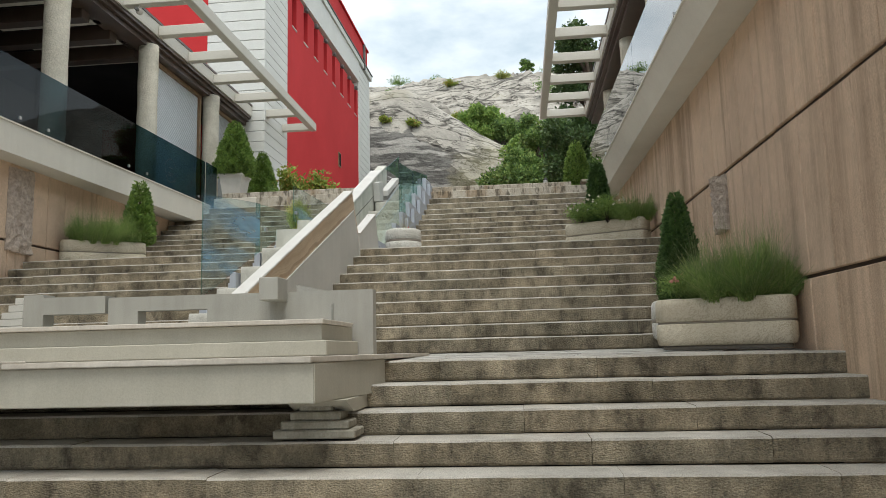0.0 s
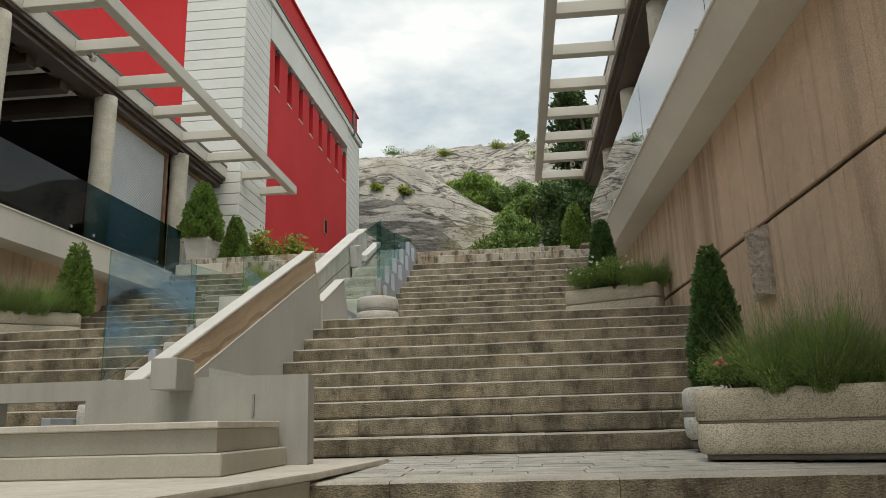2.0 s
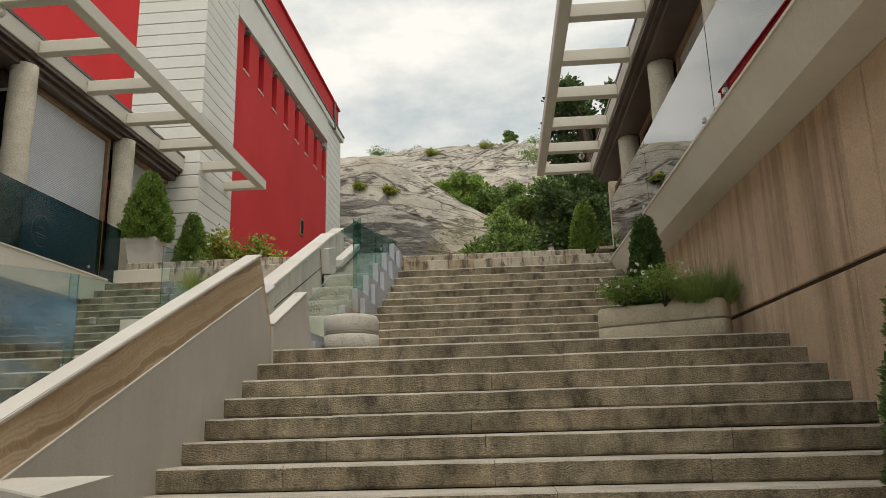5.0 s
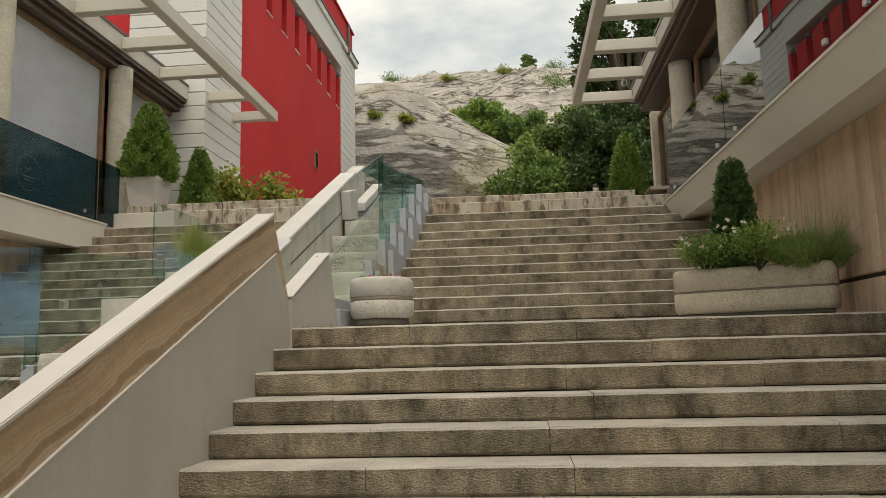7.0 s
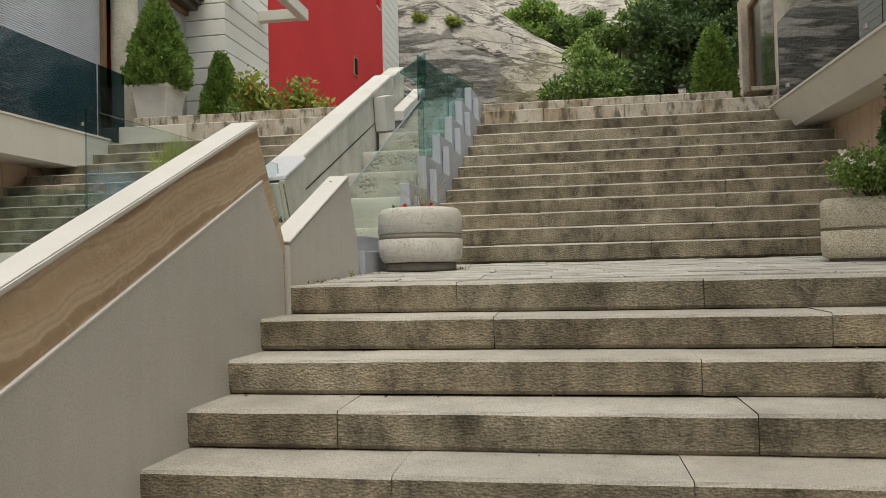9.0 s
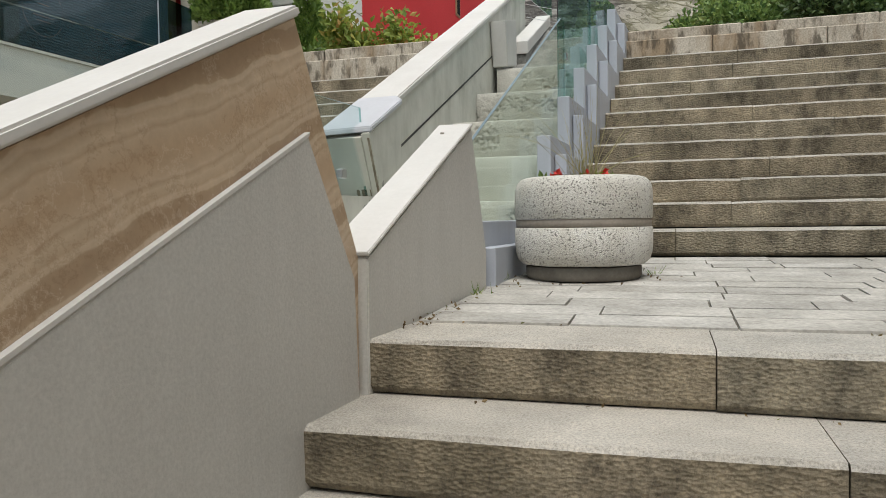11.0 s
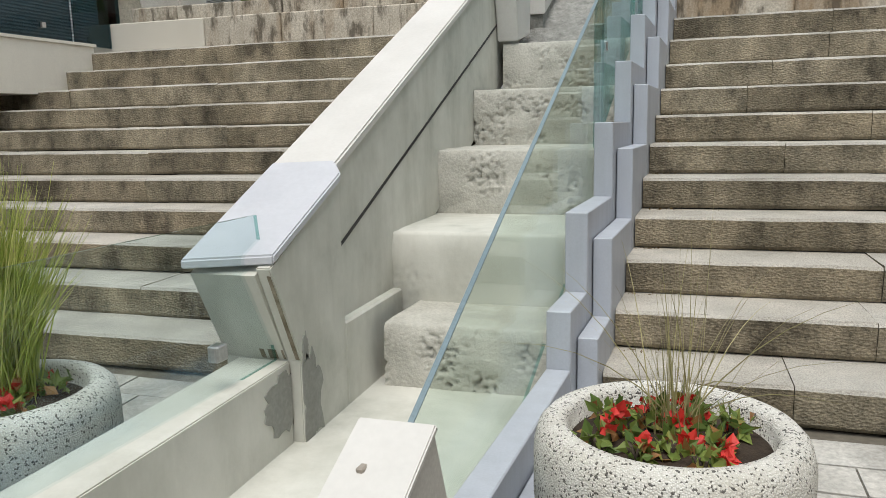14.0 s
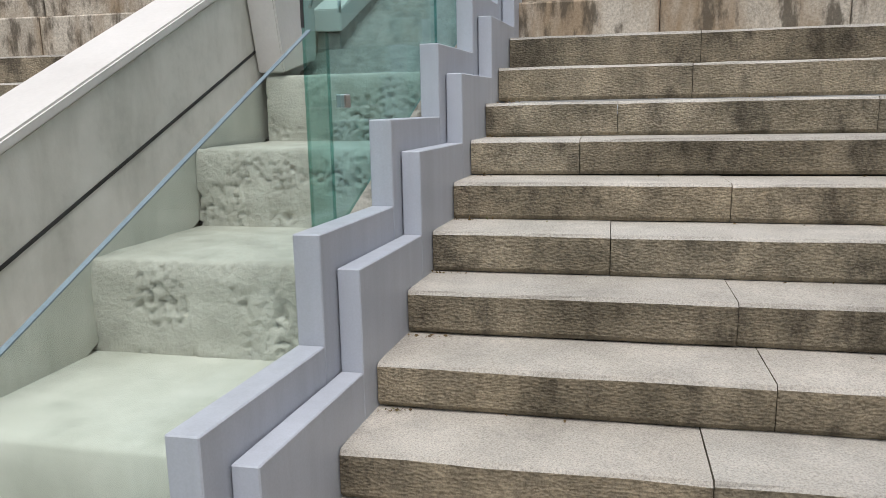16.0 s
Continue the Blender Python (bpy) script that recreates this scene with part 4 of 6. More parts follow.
def hill_z(x, y):
    """A long back slope up to the ridge, and before it a smooth granite dome that breaks off in a layered cliff."""
    rough = 1.3 * noise.noise((x * 0.07 + 3, y * 0.08, 0.3)) + 0.7 * noise.noise((x * 0.2, y * 0.23, 4))
    near = 1 - 0.75 * min(1, max(0, (y - 70) / 16))
    back = along(BACK, y + 1.2 * noise.noise((x * 0.08, 1.3, 0)))
    if y > 54:
        ledge = (back * 0.42 + x * 0.10 + 1.2 * noise.noise((x * 0.1, y * 0.1, 7))) % 1.0
        back += near * (rough + 0.8 * (max(0, ledge - 0.72) / 0.28) ** 2 - 0.2)
    crest, lip = along(CREST, x), along(LIP, x)
    edge = 44 + 0.9 * noise.noise((x * 0.35, 2.0, 0))
    if y > 51:
        front = crest - 0.45 * (y - 51) ** 1.3
    elif y > edge:
        s = (y - edge) / (51 - edge)
        front = lip + (crest - lip) * math.sin(s * math.pi / 2) ** 0.9
        shelf = (front * 0.55 + x * 0.17 + 0.8 * noise.noise((x * 0.16, y * 0.16, 5))) % 1.0
        front += max(0, 1 - s * 1.9) * (0.75 * (max(0, shelf - 0.55) / 0.45) ** 1.5 - 0.25)
        front += 0.22 * noise.noise((x * 0.3, y * 0.3, 11)) * (1 - s * 0.5)
    else:
        front = lip - min(1, (edge - y) / 0.7) * 4.6 - max(0, edge - y - 0.7) * 1.0
        front += 0.7 * noise.noise((x * 0.9, y * 1.1, 6)) * min(1, edge - y)
    return max(back, front, 4.6) + 0.10 * noise.noise((x * 0.8, y * 0.8, 9))


bm = bmesh.new()
NX, NV = 260, 230
grid = []
for i in range(NX + 1):
    x = -60 * (1 - i / NX) ** 1.6 + 45 * (i / NX) ** 2.2 - 1.0
    col = []
    for j in range(NV + 1):
        t = j / NV
        y = 38 + 97 * t ** 1.6
        col.append(bm.verts.new((x, y, hill_z(x, y))))
    grid.append(col)
for a, b in zip(grid, grid[1:]):
    for j in range(NV):
        f = bm.faces.new((a[j], b[j], b[j + 1], a[j + 1]))
        f.smooth = True
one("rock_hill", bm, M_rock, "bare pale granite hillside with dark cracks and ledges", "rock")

tree("hillside_tree", (-2.3, 54.3, hill_z(-2.3, 54.3) - 0.2), 3.9, 2.3, L_tree2, "bright green round-crowned tree growing on the rock", 18974, 0.194, 0.2, 28, 3)
tree("hillside_tree", (0.2, 53.0, hill_z(0.2, 53) - 0.3), 2.4, 1.9, L_tree, "green bushy tree growing on the rock", 12074, 0.177, 0.1, 20, 4)
tree("skyline_pine", (1.9, 89, hill_z(1.9, 89) - 0.5), 3.4, 0.95, L_tree, "lone dark pine on the rocky skyline", 2241, 0.194, 0.42, 18, 5, 0.5)
tree("broadleaf_tree", (-0.1, 33.0, 5.3), 5.4, 2.0, L_tree, "dense green broadleaf tree beside the rock", 27600, 0.161, 0.08, 32, 6)
tree("broadleaf_tree", (1.3, 34.8, 5.3), 7.9, 2.4, L_tree, "dense green broadleaf tree beside the rock", 31050, 0.161, 0.1, 36, 7)
tree("broadleaf_tree", (1.9, 40.0, 5.3), 9.6, 2.9, L_tree2, "tall bright green broadleaf tree", 29325, 0.194, 0.2, 32, 8)
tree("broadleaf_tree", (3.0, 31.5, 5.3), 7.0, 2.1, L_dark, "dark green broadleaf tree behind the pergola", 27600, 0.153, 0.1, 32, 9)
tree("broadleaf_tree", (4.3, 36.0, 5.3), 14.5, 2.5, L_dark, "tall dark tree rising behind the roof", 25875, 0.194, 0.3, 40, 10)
tree("broadleaf_tree", (-1.0, 38.5, 5.3), 5.2, 2.0, L_tree, "low green broadleaf tree at the foot of the rock", 17250, 0.161, 0.1, 24, 11)
for x, y, z, r, h in ((-9.5, 62, 22.0, 1.2, 0.9), (-9.9, 46.0, 0, 0.45, 0.55), (-8.0, 44.8, 0, 0.4, 0.4), (-6.3, 45.0, 0, 0.5, 0.4), (-13.5, 85, 0, 1.6, 0.9), (-9.0, 87, 0, 1.2, 0.7), (-12.2, 56.5, 0, 1.5, 1.2), (4.5, 86, 0, 1.6, 0.8), (3.0, 62, 0, 1.6, 1.4), (-6.0, 70, 26.0, 0.9, 0.6), (-11.5, 68, 26.4, 1.1, 0.8), (-7.2, 55.5, 15.4, 1.3, 1.0), (-4.5, 60, 21.5, 1.0, 0.8), (-10.2, 57, 15.6, 1.2, 0.9), (-1.0, 74, 26.8, 1.0, 0.7)):
    shrub("hill_shrub", (x, y, hill_z(x, y)), r, h, L_tree if r > 1 else L_laurel, "small wild shrub rooted in the rock", 700, 0.16)


# ---- stair stones ----
def stone(parent, x0, x1, y, z, depth, high, seed):
    """One granite step block: hammered front, worn and slightly uneven nosing."""
    n = max(2, int((x1 - x0) / 0.2))
    r = random.Random(seed)
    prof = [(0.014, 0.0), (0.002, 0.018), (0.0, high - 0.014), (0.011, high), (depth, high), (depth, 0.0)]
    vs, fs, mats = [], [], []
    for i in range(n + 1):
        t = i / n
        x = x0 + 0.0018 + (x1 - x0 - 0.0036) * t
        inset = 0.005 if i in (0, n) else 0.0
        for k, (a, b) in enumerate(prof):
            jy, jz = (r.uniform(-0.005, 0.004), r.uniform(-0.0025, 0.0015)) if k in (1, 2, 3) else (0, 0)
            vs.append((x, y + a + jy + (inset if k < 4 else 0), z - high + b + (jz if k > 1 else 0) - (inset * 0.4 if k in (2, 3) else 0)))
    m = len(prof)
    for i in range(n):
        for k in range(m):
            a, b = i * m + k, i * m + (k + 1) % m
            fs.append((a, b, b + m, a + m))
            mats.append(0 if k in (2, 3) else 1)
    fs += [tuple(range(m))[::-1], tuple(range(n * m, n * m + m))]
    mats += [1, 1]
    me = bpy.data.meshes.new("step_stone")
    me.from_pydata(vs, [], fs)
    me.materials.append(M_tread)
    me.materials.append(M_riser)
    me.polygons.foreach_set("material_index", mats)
    ob = new("step_stone", me)
    ob.parent = parent
    return ob


def flight(name, y0, T, R, N, zb, span, label, seed, levels=None):
    f = thing(name, label, "stairs", kind="structure")
    r = random.Random(seed)
    for k in range(1, N + 1):
        y, z = y0 + (k - 1) * T, levels[k - 1] if levels else zb + k * R
        high = R - 0.007 if not levels else levels[k - 1] - (levels[k - 2] if k > 1 else zb) - 0.005
        xa, xb = span(y)
        cuts, x = [xa], xa + r.uniform(0.5, 1.3)
        while x < xb - 0.55:
            cuts.append(x)
            x += r.uniform(1.0, 1.75)
        cuts.append(xb)
        for a, b in zip(cuts, cuts[1:]):
            stone(f, a, b, y + r.uniform(-0.004, 0.004), z + r.uniform(-0.003, 0.003), T + 0.04, high, r.random())
    return f


flight("stairs_lower", LOW[0] - 7 * LOW[1], LOW[1], LOW[2], 8, Z1 - 8 * LOW[2], lambda y: (-8.2, wall_r(y) + 0.02), "weathered granite steps leading up to the first landing", 1)
flight("stairs_middle", MID[0], MID[1], MID[2], 10, Z1B, lambda y: (flank(y), wall_r(y) + 0.02), "weathered granite steps between the two landings", 2)
flight("stairs_upper", TOP[0], TOP[1], TOP[2], 11, Z2B, lambda y: (flank(y) + 0.045, wall_r(y) + 0.02), "weathered granite steps leading up to the terrace", 3, TOP_Z)
flight("stairs_middle_west", MID[0], MID[1], MID[2], 10, Z1B, lambda y: (-8.2, flank(y) - 1.06), "weathered granite steps between the two landings", 4)
flight("stairs_upper_west", TOP[0], TOP[1], TOP[2], 11, Z2B, lambda y: (-8.2, -3.50), "weathered granite steps leading up to the terrace", 5, TOP_Z)


# ---- landings ----
def landing(name, xa, xb, y0, y1, z, zb, label, seed, row=0.19):
    bm = bmesh.new()
    prism(bm, [(y0, z - 0.3), (y1, z - 0.3), (y1, zb - 0.010), (y0, z - 0.010)], xa, xb, "x")
    slope = (zb - z) / (y1 - y0)
    w = structure(name, bm, M_mortar, label)
    r = random.Random(seed)
    sizes = (0.34, 0.42, 0.5, 0.58, 0.66)
    lib = []
    for s in sizes:
        b = bmesh.new()
        box(b, 0.0015, s - 0.0015, 0.0015, row - 0.0015, -0.03, 0.0)
        top = [v for v in b.verts if v.co.z > -0.01]
        for v in top:
            v.co.x += 0.0025 if v.co.x < s / 2 else -0.0025
            v.co.y += 0.0025 if v.co.y < row / 2 else -0.0025
        me = bpy.data.meshes.new("paver")
        b.to_mesh(me)
        b.free()
        me.materials.append(M_paving)
        lib.append((s, me))
    y = y0
    while y + row <= y1 + 0.01:
        x = xa - r.choice((0.0, 0.02, 0.0))
        while x < xb - 0.05:
            s, me = r.choice(lib)
            if x + s > xb:
                fit = [q for q in lib if x + q[0] <= xb + 0.06]
                if not fit:
                    break
                s, me = fit[-1]
            if x >= xa - 0.02:
                o = new("paver", me)
                o.parent = w
                o.matrix_basis = pose(x, y, z + slope * (y - y0) + r.uniform(-0.003, 0.002), math.degrees(math.atan(slope)) + r.uniform(-0.3, 0.3), r.uniform(-0.3, 0.3), r.uniform(-0.4, 0.4))
            x += s
        y += row
    return w


landing("landing_1", -1.3, 2.42, LOW[0] + 0.34, 8.6, Z1, Z1B + 0.004, "landing of pale irregular stone pavers", 11)
landing("landing_2", -2.44, 2.31, MID[0] + 9 * MID[1] + 0.35, 14.3, Z2 + 0.005, Z2B + 0.003, "landing of pale irregular stone pavers", 12)
landing("landing_2_west", -8.2, -3.52, MID[0] + 9 * MID[1] + 0.35, 14.3, Z2 + 0.005, Z2B + 0.003, "landing of pale irregular stone pavers", 13)
bm = bmesh.new()
prism(bm, [(LOW[0] + 0.34, Z1 - 0.3), (8.47, Z1 - 0.3), (8.47, Z1B - 0.003), (LOW[0] + 0.34, Z1 - 0.004)], -8.2, -1.31, "x")
structure("landing_1_west", bm, M_paving, "pale stone landing behind the fountain")
bm = bmesh.new()
box(bm, -8.2, 2.2, TOP[0] + 10 * TOP[1] + 0.3, 18.3, TOP_Z[-1] - 0.2, TOP_Z[-1] - 0.002)
structure("landing_3", bm, M_tread, "narrow granite landing below the terrace parapet")


# ---- parapet of weathered blocks ----
def parapet(name, xs, y0, y1, z0, z1, label):
    w = thing(name, label, "parapet", kind="structure")
    for i, (a, b) in enumerate(zip(xs, xs[1:])):
        bm = bmesh.new()
        box(bm, a + 0.003, b - 0.003, y0 + 0.006 * (i % 2), y1, z0, z1 - 0.004 * (i % 3), 0.012)
        part("block", bm, M_concrete, w)
    return w


parapet("parapet_east", [-2.15, -1.2, -0.1, 0.95, 1.9], 18.0, 18.6, 4.95, 5.33, "stained granite block parapet at the head of the stairs")
parapet("parapet_east", [-2.1, -0.9, 0.4, 1.35], 18.12, 18.6, 5.332, 5.46, "stained granite coping course on the parapet")
parapet("parapet_west", [-6.55, -5.7, -4.75, -3.4], 18.0, 18.6, 4.95, 5.40, "stained granite block parapet at the head of the stairs")
parapet("parapet_west", [-7.5, -6.95, -6.3, -5.75, -5.1, -4.4, -3.4], 18.13, 18.6, 5.402, 5.56, "stained granite coping course on the parapet")
bm = bmesh.new()
box(bm, -7.94, -6.553, 18.0, 18.6, 5.08, 5.40, 0.01)
one("plinth", bm, M_cream, "low cream rendered plinth at the balcony's corner", "plinth")
bm = bmesh.new()
box(bm, 1.6, 2.4, 18.25, 18.7, 5.46, 5.52, 0.01)
one("plinth", bm, M_concrete, "low granite coping block by the terrace window", "plinth")
bm = bmesh.new()
box(bm, 1.9, 2.9, 17.6, 18.7, 5.0, 5.456, 0.01)
one("plinth", bm, M_concrete, "granite block under the terrace coping", "plinth")


# ---- central spine: marble wall beside the middle flight ----
def cop(y):
    return 3.94 - 0.48 * (11.235 - y)


def band(y):
    return 3.616 - 0.473 * (11.26 - y)


mw = thing("marble_wall", "sloping balustrade wall of brown marble over smooth grey render with a white coping", "wall")
bm = bmesh.new()
prism(bm, [(7.25, 0.6), (11.54, 2.5), (11.565, 3.29), (11.235, cop(11.235) - 0.03), (7.25, cop(7.25) - 0.03)], -0.135, -0.012, "x", 0.003)
part("marble_slab", on_spine(bm), M_marble, mw, "polished brown veined marble cladding")
bm = bmesh.new()
prism(bm, [(7.25, 0.6), (11.535, 2.5), (11.50, 3.24), (11.26, band(11.26)), (7.25, band(7.25))], -0.011, 0.004, "x")
part("render_face", on_spine(bm), M_grey, mw, "smooth grey rendered face")
bm = bmesh.new()
prism(bm, [(11.262, band(11.26) + 0.001), (7.25, band(7.25) + 0.001), (7.25, band(7.25) + 0.010), (11.268, band(11.268) + 0.010)], -0.011, 0.006, "x")
part("trim", on_spine(bm), M_white, mw, "thin white edging strip")
bm = bmesh.new()
prism(bm, [(7.25, cop(7.25) - 0.029), (11.245, cop(11.245) - 0.029), (11.232, cop(11.232)), (7.25, cop(7.25))], -0.15, 0.002, "x", 0.006)
part("coping", on_spine(bm), M_white, mw, "white painted coping")

# low rendered wall after the marble one
lw = thing("low_side_wall", "short sloping grey rendered side wall with a white top", "wall")
bm = bmesh.new()
prism(bm, [(11.542, 2.5), (12.72, 2.9), (12.735, 3.26), (12.54, 3.785), (11.555, 3.30)], -0.112, 0.02, "x", 0.004)
part("wall_body", on_spine(bm), M_grey, lw)
bm = bmesh.new()
prism(bm, [(11.55, 3.303), (12.542, 3.788), (12.536, 3.80), (11.545, 3.315)], -0.118, 0.026, "x", 0.003)
part("wall_top", on_spine(bm), M_white, lw, "smooth white sloping top")
bm = bmesh.new()
box(bm, -0.075, -0.06, 12.43, 12.455, 3.74, 3.757, 0.003)
part("drip_mark", on_spine(bm), M_band, lw, "small dark stain on the top")

# dry basin between the flights
basin = thing("cascade_basin", "dry white plastered basin of the stepped cascade", "basin")
bm = bmesh.new()
box(bm, -0.98, -0.13, 10.6, 14.3, 2.6, 3.262)
part("basin_floor", on_spine(bm), M_plaster, basin, "pale cement basin floor")
bm = bmesh.new()
prism(bm, [(11.3, 2.9), (13.5, 2.9), (13.5, 3.546), (11.3, 3.52)], -3.44, -3.25, "x", 0.004)
part("basin_wall", bm, M_plaster, basin, "low stained basin wall")


def cement_patch(parent, cy, cz, ry, rz, x, seed, y_min=-99, y_max=99):
    """Thin ragged smear of bare cement on a side face."""
    outline = []
    for k in range(36):
        an = 2 * math.pi * k / 36
        rr = 1 + 0.6 * noise.noise((math.cos(an) * 2.2, math.sin(an) * 2.2, seed)) + 0.4 * noise.noise((k * 1.7, 0, seed))
        outline.append((min(max(cy + ry * rr * math.cos(an), y_min), y_max), cz + rz * rr * math.sin(an)))
    bm = bmesh.new()
    prism(bm, outline, x, x + 0.004, "x")
    part("repair_patch", bm, M_patch, parent, "bare grey cement patch with a ragged edge")


cement_patch(basin, 13.47, 3.42, 0.13, 0.10, -3.2502, 4.0, y_max=13.498)

# upper side wall with coping


def cop3(y):
    return 4.184 + 0.453 * (y - 13.94)


w3 = thing("coped_side_wall", "sloping plastered side wall with a white stone coping and a dark slot", "wall")
bm = bmesh.new()
prism(bm, [(13.51, 3.1), (17.6, 4.95), (17.6, cop3(17.5) - 0.1), (17.56, cop3(17.56) - 0.05), (13.34, cop3(13.34) - 0.05), (13.505, 3.547)], -3.49, -3.262, "x")
part("wall_body", bm, M_plaster, w3)
bm = bmesh.new()
prism(bm, [(13.91, cop3(13.91) - 0.045), (17.59, cop3(17.59) - 0.045), (17.57, cop3(17.57)), (13.90, cop3(13.90))], -3.51, -3.248, "x", 0.008)
part("coping", bm, M_white, w3, "white stone coping")
bm = bmesh.new()
prism(bm, [(-3.51, 13.32), (-3.205, 13.36), (-3.195, 13.84), (-3.26, 13.93), (-3.51, 13.915)], 0.0, 0.032, "z", 0.006)
for v in bm.verts:
    v.co.z += cop3(v.co.y) - 0.028
part("end_cap", bm, M_cap, w3, "white marble end piece of the coping")
bm = bmesh.new()
prism(bm, [(13.85, 3.812), (16.94, 5.107), (16.94, 5.121), (13.85, 3.826)], -3.2615, -3.258, "x")
part("slot", bm, M_black, w3, "dark drip slot")
# rain streaks; the widest strip is drawn for the dark gap between two layers
for xa, xb in ((-3.352, -3.335), (-3.322, -3.290), (-3.272, -3.264), (-3.228, -3.216)):
    bm = bmesh.new()
    prism(bm, [(13.502, 3.55), (13.352, 3.86), (13.355, 3.86), (13.507, 3.55)], xa, xb, "x")
    part("stain", bm, M_drip, w3, "dark strip for rain streaks and the layer joint on the end face")
bm = bmesh.new()
prism(bm, [(13.506, 2.9), (13.86, 2.9), (13.86, cop3(13.86) - 0.03), (13.345, cop3(13.345) - 0.03), (13.506, 3.55)], -3.2615, -3.212, "x", 0.004)
part("end_pier", bm, M_plaster, w3, "thicker plastered end of the wall")
cement_patch(w3, 13.57, 3.40, 0.075, 0.16, -3.2125, 9.0, y_min=13.51)
cement_patch(w3, 13.54, 3.58, 0.02, 0.045, -3.2125, 5.0, y_min=13.50)
bm = bmesh.new()
box(bm, -3.26, -3.212, 13.862, 14.47, 3.2, 3.585, 0.008)
part("ledge", bm, M_plaster, w3, "low plastered ledge")

# upper stringer
st = thing("upper_stringer", "short white plastered pier at the cascade's head", "stringer")
bm = bmesh.new()
prism(bm, [(16.60, 4.86), (17.05, 4.95), (17.05, 5.42), (16.50, 5.27)], -3.255, -3.11, "x", 0.008)
part("block", bm, M_white, st)
bm = bmesh.new()
prism(bm, [(17.61, 5.2), (18.4, 5.6), (18.4, 6.15), (17.61, 5.8)], -3.49, -3.262, "x", 0.006)
part("upper_wall", bm, M_plaster, st)
sl = thing("slanted_slab", "slanted white slab beside the cascade's ramp", "slab")
bm = bmesh.new()
prism(bm, [(17.28, 5.12), (18.9, 5.80), (18.9, 5.93), (17.28, 5.25)], -3.22, -3.04, "x", 0.006)
part("slab", bm, M_white, sl)
bm = bmesh.new()
prism(bm, [(17.30, 4.9), (18.9, 5.5), (18.9, 5.798), (17.30, 5.118)], -3.20, -3.06, "x")
part("foot", bm, M_hammered, sl, "dark grey cement under the slab")


# ---- cascade steps ----
def rough_block(parent, y, run, z0, z1, seed, u0=-1.0, u1=-0.15):
    """A cast cement cascade step with a broken, pitted face."""
    bm = bmesh.new()
    nx, nz, ny = 90, 42, 12
    def p(u, a, b):
        return bm.verts.new((u, a, b))
    front, top = {}, {}
    for i in range(nx + 1):
        u = u0 + (u1 - u0) * i / nx
        wild = (1.0 if noise.noise((seed * 3.1, u * 4, 0)) > -0.25 else 0.35) * (0.15 if seed == 1.0 or seed >= 20 else 1.0)
        for j in range(nz + 1):
            z = z0 + (z1 - z0) * j / nz
            d = 0.010 * noise.noise((u * 9, z * 9, seed)) + min(1, max(0.06, 0.5 + 2.6 * noise.noise((u * 5, z * 6, seed + 3)))) * (0.055 * max(0, noise.noise((u * 48, z * 55, seed + 5)) - 0.03) + 0.05 * max(0, noise.noise((u * 25, z * 25, seed + 9)) - 0.2))
            soft = 0.022 * (j / nz) ** 12
            front[i, j] = p(u, y + soft + d * wild * (1 - 0.85 * (j / nz) ** 5), z)
        for j in range(1, ny + 1):
            yy = y + 0.022 + (run + 0.05) * j / ny
            top[i, j] = p(u, yy, z1 + 0.003 * noise.noise((u * 9, yy * 9, seed)) * wild + (0.004 if j > 1 else 0))
        top[i, 0] = front[i, nz]
    for i in range(nx):
        for j in range(nz):
            bm.faces.new((front[i, j], front[i + 1, j], front[i + 1, j + 1], front[i, j + 1])).smooth = True
        for j in range(ny):
            bm.faces.new((top[i, j], top[i + 1, j], top[i + 1, j + 1], top[i, j + 1])).smooth = True
    part("cascade_step", on_spine(bm), M_plaster if seed == 1.0 else M_rough, parent)


cas = thing("cascade", "dry water cascade of rough cast cement steps", "cascade")
RISES = [(14.10, 0.40, 3.2, 3.52), (14.49, 0.71, 3.3, 3.831), (15.20, 0.74, 3.75, 4.169), (15.94, 0.66, 4.1, 4.51), (16.60, 0.35, 4.45, 4.846)]
for i, (y, run, za, zb) in enumerate(RISES):
    rough_block(cas, y, run, za, zb, (2.0, 1.0, 3.0, 4.0, 5.0)[i], -0.80 if i == 0 else -1.01, -0.13)
    bm = bmesh.new()
    box(bm, -0.80 if i == 0 else -0.96, -0.135, y + 0.07, y + run + 0.1, za - 0.3, zb - 0.03)
    part("core", on_spine(bm), M_plaster, cas)
bm = bmesh.new()
nx, ny = 40, 70
ramp_grid = [[bm.verts.new((-1.02 + 0.88 * i / nx, 16.86 + 1.75 * j / ny, 4.80 + 0.86 * j / ny + 0.03 * noise.noise((i * 0.5, j * 0.5, 2)) + 0.015 * noise.noise((i * 1.3, j * 1.3, 7)))) for j in range(ny + 1)] for i in range(nx + 1)]
for p, q in zip(ramp_grid, ramp_grid[1:]):
    for j in range(ny):
        bm.faces.new((p[j], q[j], q[j + 1], p[j + 1])).smooth = True
rim = bmesh.ops.extrude_edge_only(bm, edges=[e for e in bm.edges if e.is_boundary])
for v in rim["geom"]:
    if isinstance(v, bmesh.types.BMVert):
        v.co.z -= 0.3
part("ramp", on_spine(bm), M_hammered, cas, "hammered cement ramp at the head")
cas2 = thing("cascade", "dry water cascade of rough cast cement steps", "cascade")
for i in range(4):
    rough_block(cas2, 7.9 + 0.66 * i, 0.66, 1.5 + 0.33 * i, 1.9 + 0.33 * i, i + 20.0, -0.9, -0.28)
